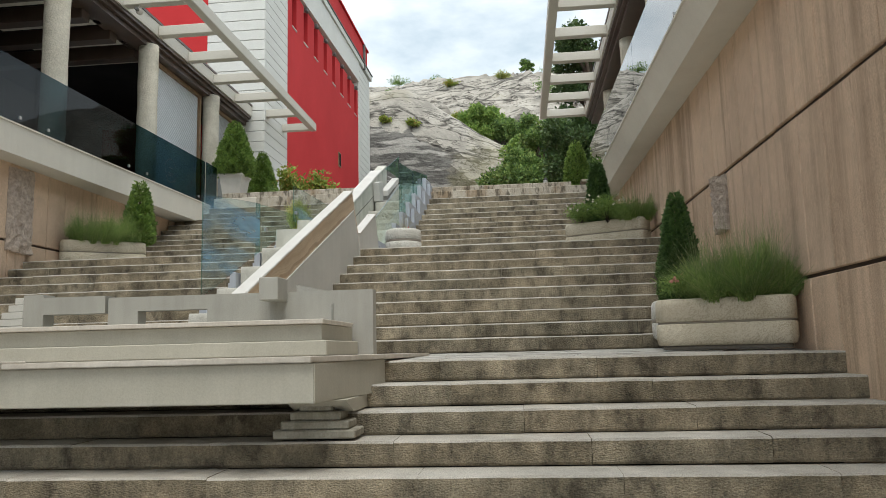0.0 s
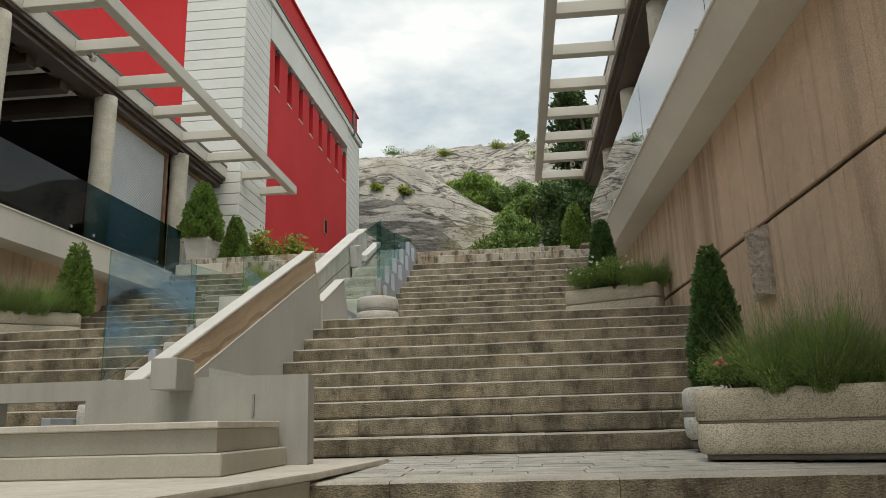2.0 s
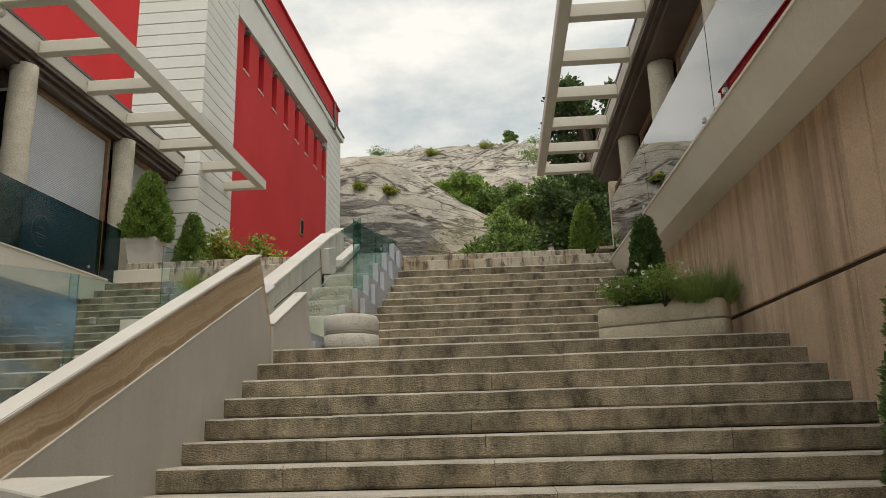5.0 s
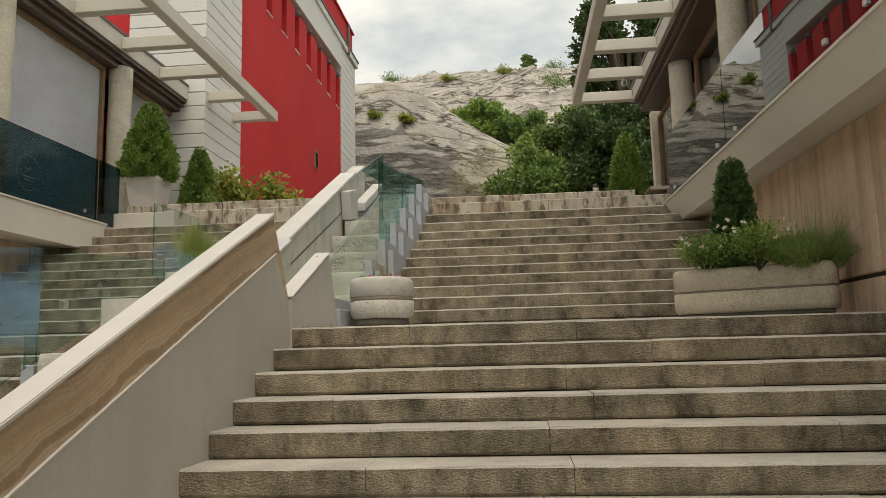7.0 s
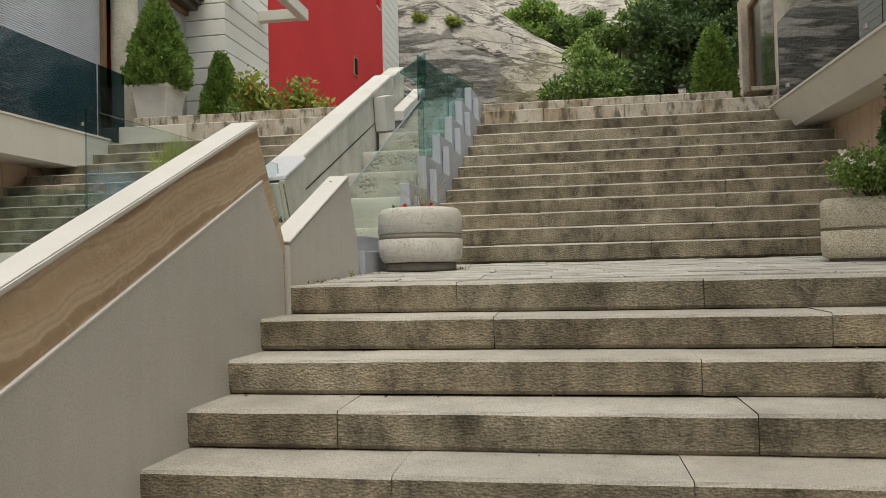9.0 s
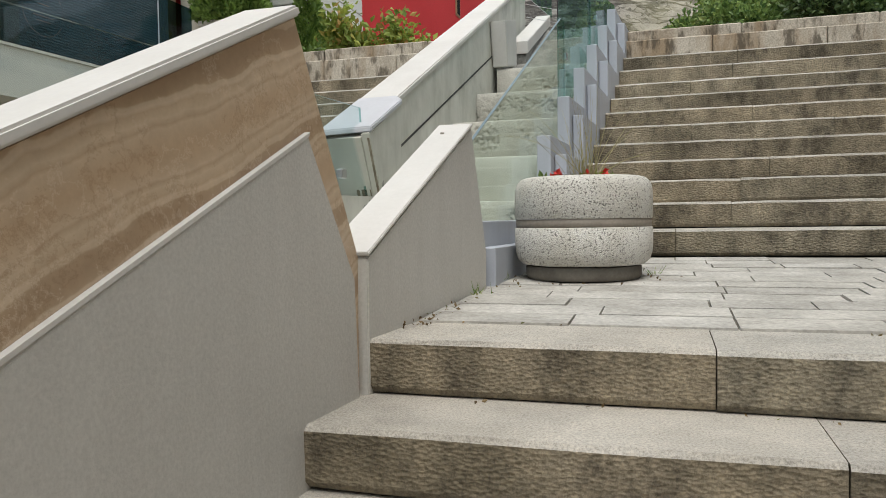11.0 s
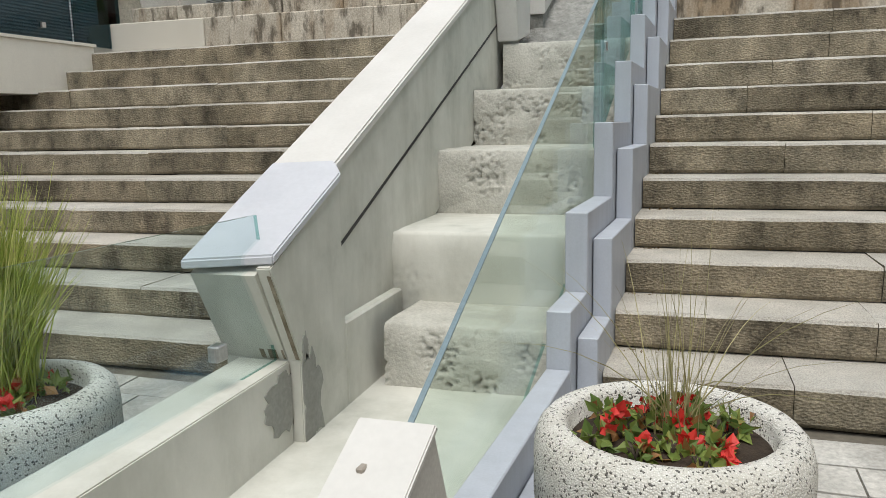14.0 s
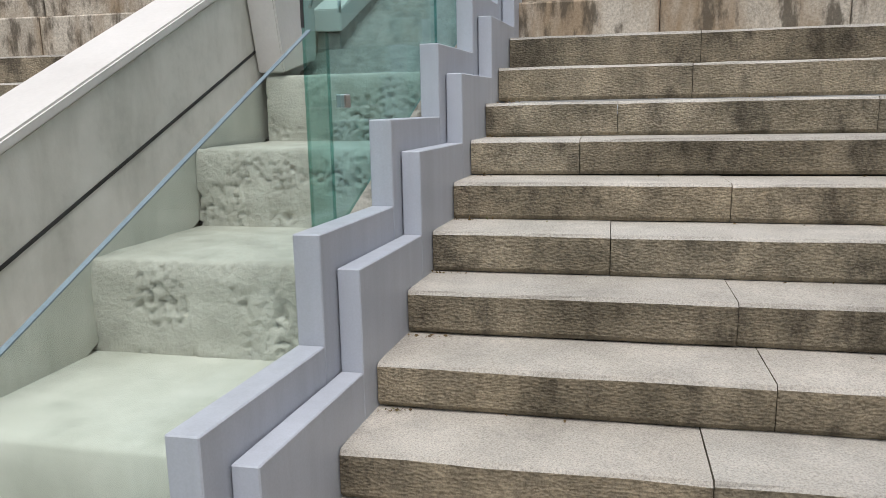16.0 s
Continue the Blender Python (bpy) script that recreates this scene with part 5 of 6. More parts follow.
for i in range(4):
    bm = bmesh.new()
    box(bm, -0.89, -0.29, 8.0 + 0.66 * i, 8.7 + 0.66 * i, 1.2 + 0.2 * i, 1.86 + 0.33 * i)
    part("core", on_spine(bm), M_plaster, cas2)


# ---- stepped stringers in lilac-grey sheet ----
def stepped(name, rows, label, base):
    """Boxes of bent sheet side by side; each row holds its near and far edge and the fronts and tops of its boxes."""
    t = thing(name, label, "stringer")
    for ua, ub, steps in rows:
        for (y, z), (y2, _) in zip(steps, steps[1:]):
            bm = bmesh.new()
            box(bm, ua, ub, y, y2 - 0.002, max(base, z - 0.75), z, 0.004)
            part("casing", on_spine(bm), M_lilac, t)
    return t


INNER = [(12.745, 3.40), (14.05, 3.62), (14.388, 3.945), (15.065, 4.298), (15.735, 4.63), (16.40, 4.96), (17.07, 5.29), (17.74, 5.62), (18.4, 5.62)]
OUTER = [(12.80, 3.28), (14.156, 3.496), (14.495, 3.827), (15.167, 4.171), (15.825, 4.504), (16.50, 4.829), (17.17, 5.16), (17.84, 5.49), (18.4, 5.49)]
stepped("stepped_stringer", [(-0.13, -0.040, INNER), (-0.035, 0.042, OUTER)], "stepped lilac-grey metal casing carrying the glass", 3.0)
LOWER = [(7.61 + 0.755 * i, 1.79 + 0.345 * i) for i in range(6)]
stepped("stepped_stringer", [(-1.0, -0.92, LOWER), (-1.08, -1.003, [(y + 0.13, z - 0.12) for y, z in LOWER])], "stepped pale grey casing carrying the glass", 1.3)


# ---- glass panels ----
def glass_panel(t, pts, u, face=None):
    bm = bmesh.new()
    prism(bm, pts, u - 0.006, u + 0.006, "x")
    bm.faces.ensure_lookup_table()
    for f in bm.faces:
        f.material_index = 0 if abs(f.normal.x) > 0.9 else 1
    p = part("pane", on_spine(bm), [face or G_clear, G_edge], t)
    p.visible_shadow = False


gp = thing("glass_rail", "clear greenish frameless glass rail beside the cascade", "glass rail")
glass_panel(gp, [(12.76, 2.95), (15.434, 4.0), (15.434, 4.93), (15.30, 4.92), (12.60, 3.545)], -0.15)
glass_panel(gp, [(15.29, 4.15), (16.80, 4.85), (16.80, 5.57), (15.29, 5.41)], -0.165, G_deep)
glass_panel(gp, [(16.74, 4.85), (18.5, 5.6), (18.5, 5.86), (16.74, 5.58)], -0.15, G_deep)
glass_panel(gp, [(17.62, 5.85), (19.1, 5.95), (19.1, 6.55), (17.62, 5.88)], -1.0, G_deep)
bm = bmesh.new()
box(bm, -0.169, -0.161, 15.282, 15.289, 4.93, 5.41)
part("edge_seal", on_spine(bm), M_black, gp, "dark seal on the glass edge")
# added strip paints the thin blue gleam of the glass's own edge
bm = bmesh.new()
prism(bm, [(12.60, 3.546), (15.30, 4.921), (15.30, 4.9245), (12.60, 3.5495)], -0.157, -0.143, "x")
part("edge_strip", on_spine(bm), M_blue_edge, gp, "blue-grey strip added to draw the glass edge's line")
gq = thing("glass_rail", "clear greenish frameless glass rail with a blue haze painted on", "glass rail")
glass_panel(gq, [(8.30, 2.10), (9.95, 2.85), (9.95, 3.53), (8.30, 3.33)], -0.96, G_haze)
glass_panel(gq, [(9.87, 2.80), (11.4, 3.45), (11.4, 3.62), (9.87, 3.52)], -0.975, G_teal)
glass_panel(gq, [(11.1, 3.47), (13.49, 3.55), (13.40, 3.87), (13.44, 3.92), (13.425, 4.038), (11.1, 4.03)], -0.90, G_haze)


# ---- fountain in front ----
ft = thing("fountain_basin", "broad cream fountain basin with stone rims", "fountain")
bm = bmesh.new()
prism(bm, [(-5.9, 4.74), (-1.33, 4.74), (-1.12, 6.05), (-1.12, 6.42), (-5.9, 6.42)], 1.115, 1.373, "z", 0.006)
part("lower_wall", bm, M_fount, ft)
bm = bmesh.new()
prism(bm, [(-5.95, 4.70), (-1.34, 4.70), (-1.08, 6.08), (-0.95, 7.72), (-1.35, 7.75), (-5.95, 7.2)], 1.375, 1.412, "z", 0.006)
part("lower_rim", bm, M_rim, ft, "pale stone rim slab with a stained edge")
bm = bmesh.new()
for x0, x1 in ((-5.96, -4.3), (-4.297, -3.45)):
    box(bm, x0, x1, 4.675, 4.95, 1.374, 1.428, 0.005)
part("rim_slab", bm, M_rim, ft, "thicker cream slab on the front edge")
bm = bmesh.new()
box(bm, -5.7, -1.545, 5.86, 7.02, 1.414, 1.537, 0.008)
part("plinth", bm, M_fount, ft)
bm = bmesh.new()
box(bm, -5.7, -1.60, 5.93, 7.02, 1.538, 1.668, 0.004)
part("upper_wall", bm, M_fount, ft)
bm = bmesh.new()
for a, b, c, d in ((-5.75, -1.575, 5.87, 6.07), (-1.775, -1.575, 6.072, 6.95)):
    box(bm, a, b, c, d, 1.67, 1.708, 0.005)
part("upper_rim", bm, M_rim, ft, "thin cream stone rim")

bw = thing("fountain_wall", "grey rendered fountain wall with a slot opening", "wall")
bm = bmesh.new()
for a, b, c, d in ((-4.06, -3.75, 1.40, 2.03), (-3.04, -1.40, 1.40, 2.03), (-3.75, -3.04, 1.40, 1.70), (-3.75, -3.04, 1.89, 2.03)):
    box(bm, a, b, 7.03, 7.19, c, d)
part("wall_body", bm, M_fountwall, bw)
bm = bmesh.new()
box(bm, -2.42, -2.235, 6.74, 7.03, 1.935, 2.15, 0.006)
part("spout", bm, M_fountwall, bw, "square grey water spout")
bm = bmesh.new()
box(bm, -1.80, -1.785, 7.015, 7.029, 1.75, 1.90)
part("vent", bm, M_patch, bw, "narrow grey vent slit")
bm = bmesh.new()
prism(bm, [(7.192, 2.03), (7.192, 1.4), (8.1, 1.4), (8.1, 2.1)], -3.0, -2.2, "x")
part("back_slope", bm, M_grey, bw)
bm = bmesh.new()
prism(bm, [(-2.198, 1.98), (-1.85, 1.98), (-1.85, 2.035), (-2.198, 2.11)], 7.195, 7.24, "y")
part("wedge", bm, M_fountwall, bw, "thin sloping wedge of render behind the wall")
bw2 = thing("fountain_wall", "angled grey rendered wall with a low opening", "wall")
bm = bmesh.new()
for a, b, c, d in ((-4.95, -4.74, 1.4, 2.08), (-4.74, -4.09, 1.4, 1.66), (-4.74, -4.09, 1.88, 2.05)):
    box(bm, a, b, 7.02, 7.2, c, d)
part("wall_body", bm, M_fountwall, bw2)
for i in range(6):
    bm = bmesh.new()
    box(bm, -5.4 + 0.07 * i, -4.96, 7.03, 7.33, 1.40 if i == 0 else 1.705 + 0.07 * (i - 1) + 0.004, 1.705 + 0.07 * i, 0.004)
    part("small_step", bm, M_grey, bw2)

pd = thing("fountain_pedestal", "four-tiered cement pedestal under the fountain basin", "pedestal")
for i, (wd, dp) in enumerate(((0.58, 0.30), (0.48, 0.26), (0.36, 0.22), (0.24, 0.18))):
    bm = bmesh.new()
    z = 0.853 + 0.06 * i
    box(bm, -1.44 - wd / 2, -1.44 + wd / 2, 5.26 - dp / 2, 5.26 + dp / 2, z, z + 0.058 + (0.004 if i == 3 else 0), 0.01)
    part("tier", bm, M_pedestal, pd)
bm = bmesh.new()
prism(bm, [(5.30, 1.02), (6.08, 1.02), (6.08, 1.114), (5.05, 1.114)], -1.62, -1.2, "x")
part("bracket", bm, M_fount, pd)


# ---- planters ----
def round_planter(at, label):
    t = thing("round_planter", label, "planter", at, group="round planters")
    for nm, prof, mat, lab in (
        ("foot", [(0.29, 0.0), (0.30, 0.02), (0.30, 0.06), (0.28, 0.065)], M_foot, "dark concrete foot ring"),
        ("lower_drum", [(0.27, 0.066), (0.315, 0.072), (0.342, 0.095), (0.353, 0.13), (0.357, 0.17), (0.357, 0.246), (0.352, 0.25)], M_speck, ""),
        ("band", [(0.345, 0.251), (0.351, 0.252), (0.351, 0.289), (0.345, 0.29)], M_band, "smooth grey-brown band"),
        ("upper_drum", [(0.352, 0.291), (0.357, 0.295), (0.357, 0.40), (0.354, 0.435), (0.345, 0.465), (0.325, 0.485), (0.30, 0.493), (0.275, 0.488), (0.262, 0.47), (0.258, 0.40)], M_speck, ""),
        ("soil", [(0.2585, 0.395), (0.2585, 0.43), (0.15, 0.445), (0.02, 0.45)], M_soil, "dark potting soil"),
    ):
        bm = bmesh.new()
        lathe(bm, [(r * 0.905, z * 0.965) for r, z in prof], 48)
        part(nm, bm, mat, t, lab)
    return t


def long_planter(a, b, z, label, depth=0.46):
    dx, dy = b[0] - a[0], b[1] - a[1]
    L = math.hypot(dx, dy)
    t = thing("long_planter", label, "planter", (a[0], a[1], z), math.degrees(math.atan2(dy, dx)), "long planters")

    def ring(k, inset):
        pts = []
        r = depth / 2 - inset
        for i in range(13):
            an = math.pi / 2 - math.pi * i / 12
            sq = 0.62
            c, s = math.cos(an), math.sin(an)
            pts.append((L - depth * 0.36 + math.copysign(abs(c) ** sq, c) * (depth * 0.36 - inset), depth / 2 + math.copysign(abs(s) ** sq, s) * r))
        for i in range(13):
            an = -math.pi / 2 - math.pi * i / 12
            c, s = math.cos(an), math.sin(an)
            pts.append((depth * 0.36 + math.copysign(abs(c) ** 0.62, c) * (depth * 0.36 - inset), depth / 2 + math.copysign(abs(s) ** 0.62, s) * r))
        return pts

    def loft(prof, cap_top=True):
        bm = bmesh.new()
        rows = [[bm.verts.new((x, y, zz)) for x, y in ring(0, ins)] for ins, zz in prof]
        n = len(rows[0])
        for p, q in zip(rows, rows[1:]):
            for i in range(n):
                bm.faces.new((p[i], p[(i + 1) % n], q[(i + 1) % n], q[i])).smooth = True
        bm.faces.new(rows[0])
        bm.faces.new(rows[-1][::-1])
        bmesh.ops.recalc_face_normals(bm, faces=bm.faces)
        return bm
    part("foot", loft([(0.05, 0.0), (0.05, 0.035)]), M_foot, t, "dark recessed foot")
    part("lower_body", loft([(0.03, 0.036), (0.012, 0.05), (0.0, 0.09), (0.0, 0.225), (0.006, 0.23)]), M_pebble, t)
    part("groove", loft([(0.015, 0.2305), (0.015, 0.249)]), M_band, t, "shadowed groove round the middle")
    part("upper_body", loft([(0.006, 0.2495), (0.0, 0.255), (0.0, 0.41), (0.008, 0.44), (0.025, 0.455), (0.06, 0.455), (0.07, 0.43), (0.072, 0.40)]), M_pebble, t)
    part("soil", loft([(0.0725, 0.38), (0.0725, 0.415)]), M_soil, t, "dark potting soil")
    return t


round_planter((-2.049, 13.165, 3.122), "round white washed-concrete planter with red begonias")
round_planter((-3.88, 12.95, 3.115), "round white washed-concrete planter with tall pale grass")
round_planter((1.70, 8.12, 1.42), "round white washed-concrete planter with a clipped conifer")
long_planter((1.2, 7.02), (2.33, 6.62), 1.385, "oblong grey washed-concrete planter filled with lavender")
long_planter((0.79, 13.10), (2.09, 12.48), 3.11, "oblong grey washed-concrete planter with roses and lavender")
long_planter((-8.12, 12.4), (-6.9, 13.2), 3.115, "oblong grey washed-concrete planter with lavender and a thuja")

# plants in them
conifer("potted_conifer", (1.70, 8.14, Z1 + 0.03 + 0.42), 0.255, 1.24, L_thuja, "dark green clipped conifer in the round planter", 15000, 0.6, 0.036, 0.06)
lavender((1.86, 7.06, Z1 + 0.03 + 0.40), 0.52, 0.36, 0.66, 3600, "bushy green lavender spilling over the oblong planter")
lavender((2.10, 6.96, Z1 + 0.03 + 0.40), 0.5, 0.36, 0.7, 4000, "bushy green lavender spilling over the oblong planter")
shrub("rose_bush", (1.52, 7.14, Z1 + 0.03 + 0.40), 0.30, 0.28, L_rose, "low leafy rose bush with a pink bloom", 3600, 0.02, "rose", [("pink rose bloom", L_pink, 2, 0.035)])
conifer("thuja", (1.42, 13.02, Z2 + 0.035 + 0.42), 0.22, 1.1, L_thuja, "upright green thuja in the oblong planter", 9500, 0.42, 0.045, 0.05)
shrub("rose_bush", (1.12, 13.02, Z2 + 0.035 + 0.41), 0.33, 0.36, L_rose, "leafy bush of small white and pink roses", 4600, 0.028, "rose", [("small white rose bloom", L_white, 16, 0.022), ("small pink rose bloom", L_pink, 6, 0.02)])
shrub("rose_bush", (1.52, 12.74, Z2 + 0.035 + 0.41), 0.38, 0.42, L_rose, "leafy bush of small white roses", 4600, 0.028, "rose", [("small white rose bloom", L_white, 20, 0.023)])
lavender((1.95, 12.72, Z2 + 0.035 + 0.41), 0.42, 0.34, 0.62, 2200, "green lavender with dry flower stalks")
lavender((-7.7, 12.85, Z2 + 0.035 + 0.40), 0.6, 0.42, 0.72, 3400, "pale green lavender in the oblong planter")
lavender((-7.35, 13.2, Z2 + 0.035 + 0.40), 0.45, 0.32, 0.55, 2000, "pale green lavender in the oblong planter")
conifer("thuja", (-7.15, 13.35, Z2 + 0.035 + 0.42), 0.3, 1.25, L_conifer, "upright green thuja in the oblong planter", 4200, 0.5, 0.065, 0.04)

# tall grass in the western round planter
tg = thing("feather_grass", "tall pale green feather grass in the round planter", "grass", (-3.93, 12.97, Z2 + 0.035 + 0.43))
n = 2300
root = np.stack([rng.normal(size=n) * 0.045, rng.normal(size=n) * 0.045, np.zeros(n)], 1)
ang = rng.uniform(0, 2 * math.pi, n)
lean = rng.uniform(0, 1, n) ** 0.7
tip = root + np.stack([np.cos(ang) * lean * 0.24, np.sin(ang) * lean * 0.24, rng.uniform(0.35, 0.78, n) * (1.0 - 0.25 * lean)], 1)
bend = np.stack([np.cos(ang) * 0.06, np.sin(ang) * 0.06, np.full(n, -0.12)], 1)
v, f = blades(root, tip, bend, 0.005, 5)
sheet_mesh("blade_tuft", v, f, L_grass, tg)

# begonias and dry grass in the eastern one
for cx, cy, k in ((-2.049, 13.165, 13), (-3.88, 12.95, 6)):
    for i in range(k):
        a = i * 2.4
        rr = 0.195 * math.sqrt((i + 0.5) / k)
        px, py = cx + rr * math.cos(a), cy + rr * math.sin(a)
        shrub("begonia", (px, py, Z2 + 0.035 + 0.425), 0.05, 0.07, L_begonia, "small red begonia with fleshy green leaves", 34, 0.042, "flower", [("red begonia bloom", L_red, 1, 0.03)])
dg = thing("dry_grass_tuft", "thin tuft of dry bent grass stalks", "grass", (-2.04, 13.18, Z2 + 0.035 + 0.43))
n = 55
root = rng.normal(size=(n, 3)) * [0.03, 0.03, 0]
ang = rng.uniform(0, 2 * math.pi, n)
lean = rng.uniform(0.05, 1, n) ** 1.6
tip = root + np.stack([np.cos(ang) * lean * 0.55, np.sin(ang) * lean * 0.4, rng.uniform(0.2, 0.68, n) * (1 - 0.4 * lean)], 1)
bend = np.stack([np.cos(ang) * 0.12, np.sin(ang) * 0.12, np.full(n, -0.3)], 1) * lean[:, None]
v, f = blades(root, tip, bend, 0.004, 6)
sheet_mesh("blade_tuft", v, f, L_dry, dg)


# ---- terrace pots and shrubs ----
def tapered_pot(at, w0, w1, h, label):
    t = thing("tapered_pot", label, "flowerpot", at)
    bm = bmesh.new()
    for za, zb, a, b in ((0, h - 0.12, w0, w1 * 0.94), (h - 0.12, h - 0.06, w1 * 0.94, w1 * 1.02), (h - 0.06, h, w1 * 1.06, w1 * 1.06)):
        lo = [bm.verts.new((x * a / 2, y * a / 2, za)) for x, y in ((-1, -1), (1, -1), (1, 1), (-1, 1))]
        hi = [bm.verts.new((x * b / 2, y * b / 2, zb)) for x, y in ((-1, -1), (1, -1), (1, 1), (-1, 1))]
        for i in range(4):
            bm.faces.new((lo[i], lo[(i + 1) % 4], hi[(i + 1) % 4], hi[i]))
        bm.faces.new(lo[::-1])
        bm.faces.new(hi)
    part("body", bm, M_pot, t)
    bm = bmesh.new()
    box(bm, -w1 * 0.44, w1 * 0.44, -w1 * 0.44, w1 * 0.44, h + 0.002, h + 0.03)
    part("soil", bm, M_soil, t)
    return t


tapered_pot((-7.42, 18.75, 5.5), 0.44, 0.62, 0.66, "white square tapered stone pot with a clipped conifer")
conifer("clipped_conifer", (-7.42, 18.75, 6.14), 0.56, 1.55, L_conifer, "dense clipped conifer cone in the white pot", 8500, 0.62, 0.07, 0.0)
tapered_pot((-7.55, 21.3, 5.38), 0.5, 0.66, 0.5, "white square stone pot on the terrace")
conifer("clipped_conifer", (-7.55, 21.3, 5.8), 0.52, 1.75, L_conifer, "clipped conifer cone beside the white banded wall", 7000, 0.7, 0.07, 0.0)
shrub("laurel_shrub", (-6.3, 20.2, 5.4), 0.5, 1.2, L_laurel, "yellow-green leafy shrub on the terrace", 1700, 0.12)
shrub("laurel_shrub", (-5.55, 20.6, 5.4), 0.5, 1.1, L_laurel, "yellow-green leafy shrub on the terrace", 1600, 0.12)
shrub("laurel_shrub", (-6.9, 20.6, 5.4), 0.4, 0.8, L_rose, "small green shrub on the terrace", 800, 0.1)
conifer("clipped_conifer", (1.78, 21.6, 5.4), 0.52, 2.1, L_conifer, "slender clipped conifer by the terrace window", 7500, 0.6, 0.075, 0.0)

lamp = thing("garden_lantern", "small black and white garden lantern on the parapet", "lantern", (0.74, 18.45, 5.46))
bm = bmesh.new()
lathe(bm, [(0.03, 0.0), (0.05, 0.01), (0.05, 0.03)], 12)
part("base", bm, M_black, lamp)
bm = bmesh.new()
lathe(bm, [(0.045, 0.031), (0.055, 0.13)], 12)
part("shade", bm, M_white, lamp, "white glass lantern body")
bm = bmesh.new()
lathe(bm, [(0.07, 0.131), (0.05, 0.16), (0.02, 0.19)], 12)
part("cap", bm, M_black, lamp, "black metal lantern cap")


# ---- small fixtures ----
def cctv(at, label):
    t = thing("security_camera", label, "camera", at)
    bm = bmesh.new()
    lathe(bm, [(0.035, 0.0), (0.045, 0.02), (0.03, 0.06)], 12)
    part("mount", bm, M_white, t)
    bm = bmesh.new()
    bmesh.ops.create_uvsphere(bm, u_segments=14, v_segments=10, radius=0.075)
    bmesh.ops.translate(bm, verts=bm.verts, vec=(0, 0, -0.06))
    part("dome", bm, M_pot, t, "white camera ball")
    bm = bmesh.new()
    box(bm, -0.03, 0.03, -0.17, -0.06, -0.09, -0.03, 0.008)
    part("barrel", bm, M_joint, t, "grey camera barrel")


cctv((1.85, 21.76, 8.652), "small white ball camera under the pergola beam")
cctv((-7.75, 14.22, 8.732), "small white ball camera under the pergola beam")

# faded round mark on the smoked glass, drawn as a plain ring with bars
bm = bmesh.new()
n = 40
for k, (r0, r1) in enumerate(((0.259, 0.263),)):
    ra = [bm.verts.new((-7.728, 15.75 + r0 * math.cos(2 * math.pi * i / n), 5.6 + r0 * math.sin(2 * math.pi * i / n))) for i in range(n)]
    rb = [bm.verts.new((-7.728, 15.75 + r1 * math.cos(2 * math.pi * i / n), 5.6 + r1 * math.sin(2 * math.pi * i / n))) for i in range(n)]
    for i in range(n):
        bm.faces.new((ra[i], ra[(i + 1) % n], rb[(i + 1) % n], rb[i]))
for w, z in ((0.14, 0.06), (0.26, -0.06), (0.18, -0.11)):
    box(bm, -7.729, -7.728, 15.75 - w / 2, 15.75 + w / 2, 5.6 + z - 0.003, 5.6 + z + 0.003)
part("faded_mark", bm, M_beam, bal_w, "faint grey round mark")

# thin steel rods at the cascade head
rods = thing("steel_rods", "thin bare steel rods leaning at the cascade's head", "rod")
for (xa, ya, za), (xb, yb, zb) in (((-3.1, 17.2, 5.62), (-2.45, 15.35, 5.0)), ((-3.05, 17.3, 5.5), (-2.55, 15.9, 5.05))):
    bm = bmesh.new()
    trunk_mesh(bm, [(xa, ya, za), ((xa + xb) / 2, (ya + yb) / 2, (za + zb) / 2), (xb, yb, zb)], [0.007, 0.007, 0.007], 6)
    part("rod", bm, M_metal, rods)

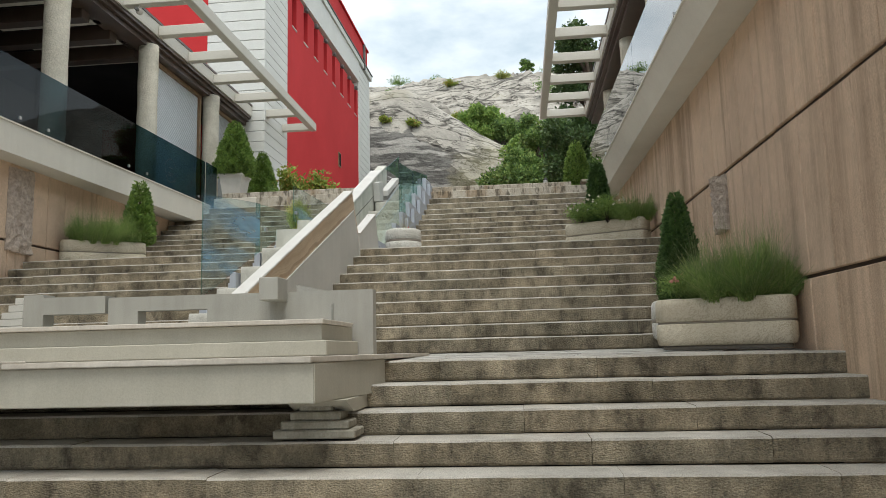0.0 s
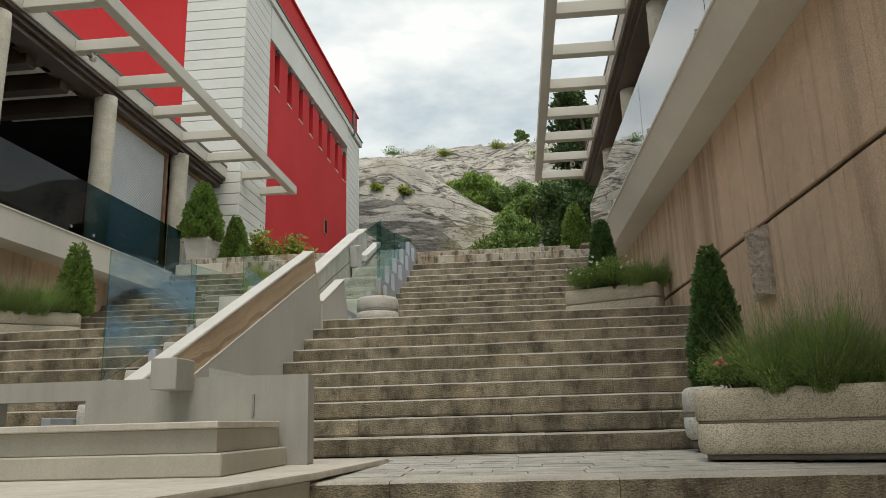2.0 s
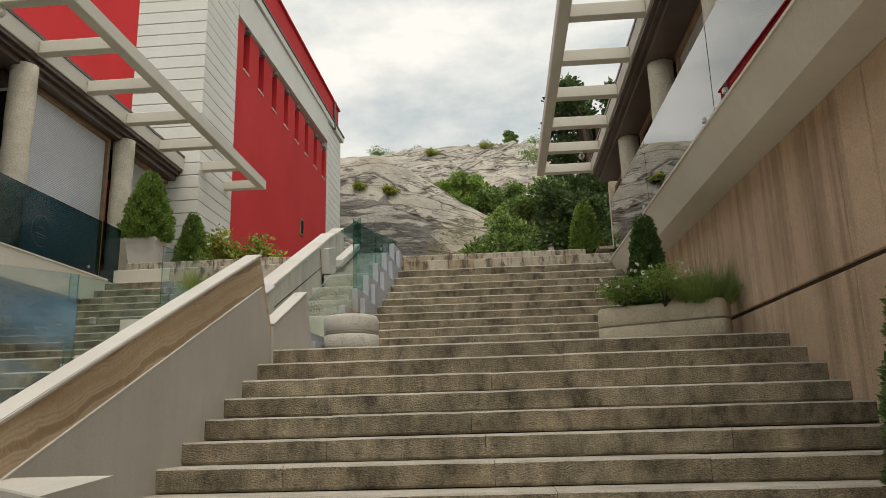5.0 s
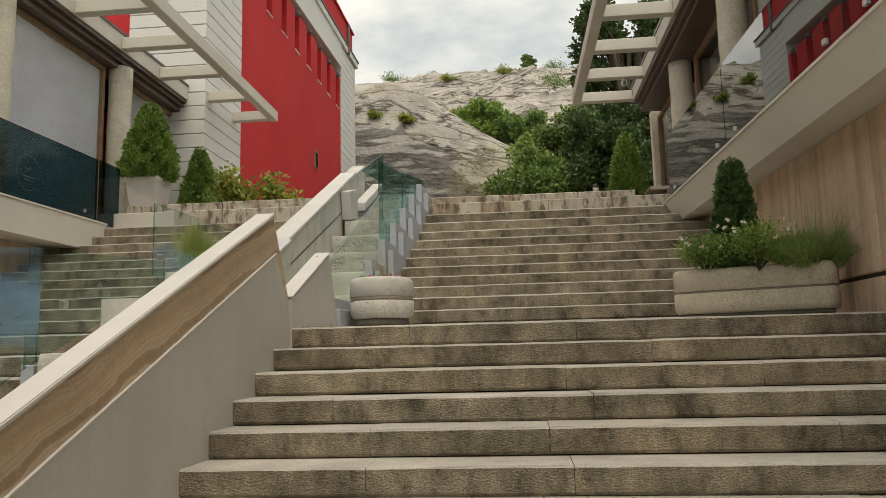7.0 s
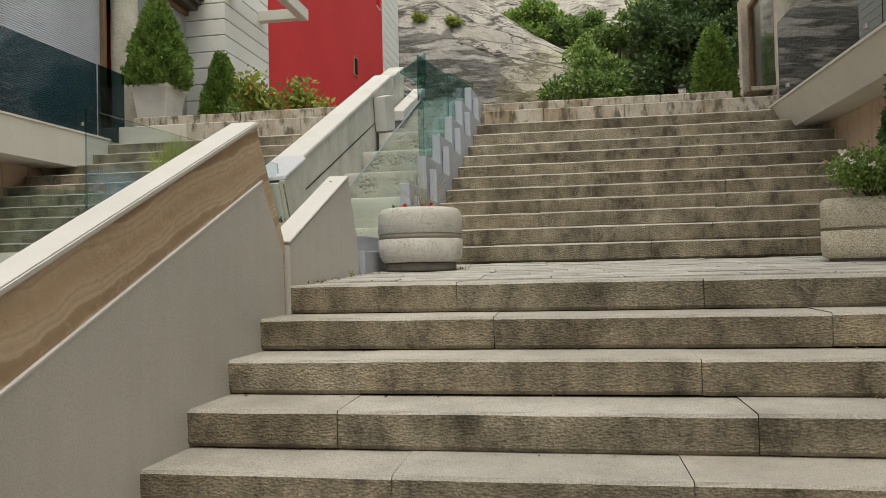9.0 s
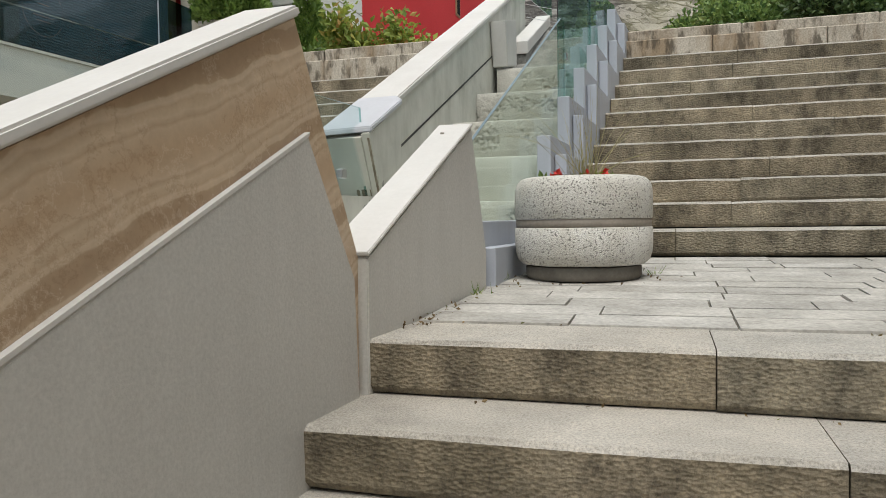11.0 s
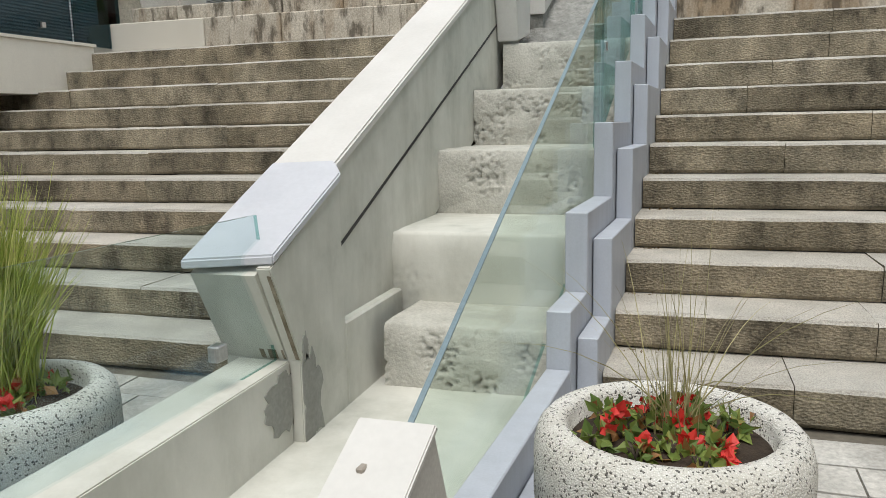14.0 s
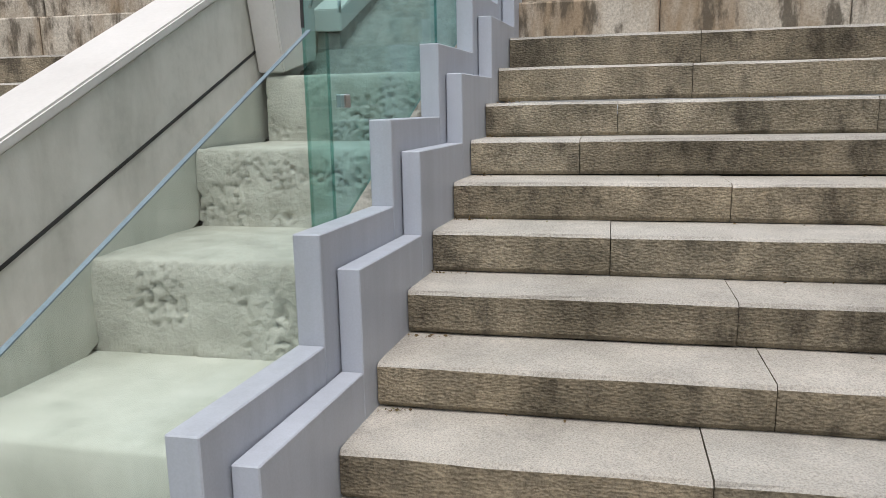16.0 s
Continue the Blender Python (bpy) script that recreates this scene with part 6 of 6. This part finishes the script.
# small steel clamps on the cascade glass
for y, u, z in ((11.2, -0.90, 3.62), (13.2, -0.90, 3.66), (10.2, -0.975, 3.2), (15.6, -0.17, 4.7), (17.2, -0.165, 5.4)):
    bm = bmesh.new()
    box(bm, u - 0.018, u + 0.018, y - 0.025, y + 0.025, z - 0.025, z + 0.025, 0.004)
    part("clamp", on_spine(bm), M_metal, gp if y > 15 else gq, "small steel glass clamp")

# leaf litter and weeds along the wall feet and stair joints
spots = []
for i in range(190):
    y = rng.uniform(11.75, 14.3)
    spots.append((flank(y) + 0.03 + abs(rng.normal()) * 0.04, y, Z2 + (y - 11.75) * 0.03 + 0.006))
for i in range(50):
    a, q = rng.uniform(0, 2 * math.pi), 0.30 + abs(rng.normal()) * 0.05
    spots.append((-2.049 + q * math.cos(a), 13.075 + q * math.sin(a), 3.122 + 0.006))
for k in range(11):
    for i in range(26):
        x = rng.uniform(flank(14.5) + 0.15, 2.2)
        if rng.uniform() < 0.5:
            x = flank(14.4 + k * 0.34) + 0.06 + abs(rng.normal()) * 0.08
        spots.append((x, TOP[0] + TOP[1] * (k + 1) - 0.012 - abs(rng.normal()) * 0.012, TOP_Z[k] + 0.004))
for k in range(10):
    for i in range(22):
        spots.append((rng.uniform(flank(9) , 2.3), MID[0] + MID[1] * (k + 1) - 0.012 - abs(rng.normal()) * 0.012, Z1B + MID[2] * (k + 1) + 0.004))
v, f = leaf_cloud(np.array(spots), 0.016, -0.2, None, 0.6)
lit = sheet_mesh("leaf_litter", v, f, L_litter)
tagged(lit, "dry brown leaf litter and grit in the stair corners", "leaf litter", kind="stuff")
for x, y in ((flank(12.55) + 0.03, 12.55), (flank(13.0) + 0.02, 13.0), (-2.42, 13.45), (-1.72, 13.3)):
    n = 26
    root = rng.normal(size=(n, 3)) * [0.015, 0.025, 0]
    tip = root + np.stack([rng.normal(size=n) * 0.03, rng.normal(size=n) * 0.03, rng.uniform(0.02, 0.07, n)], 1)
    v, f = blades(root, tip, np.zeros((n, 3)), 0.004, 3)
    wt = thing("weed_tuft", "small green weed growing in the paving joint", "weed", (x, y, Z2 + (y - 11.75) * 0.03), group="weeds in the joints")
    sheet_mesh("blade_tuft", v, f, L_lavender, wt)
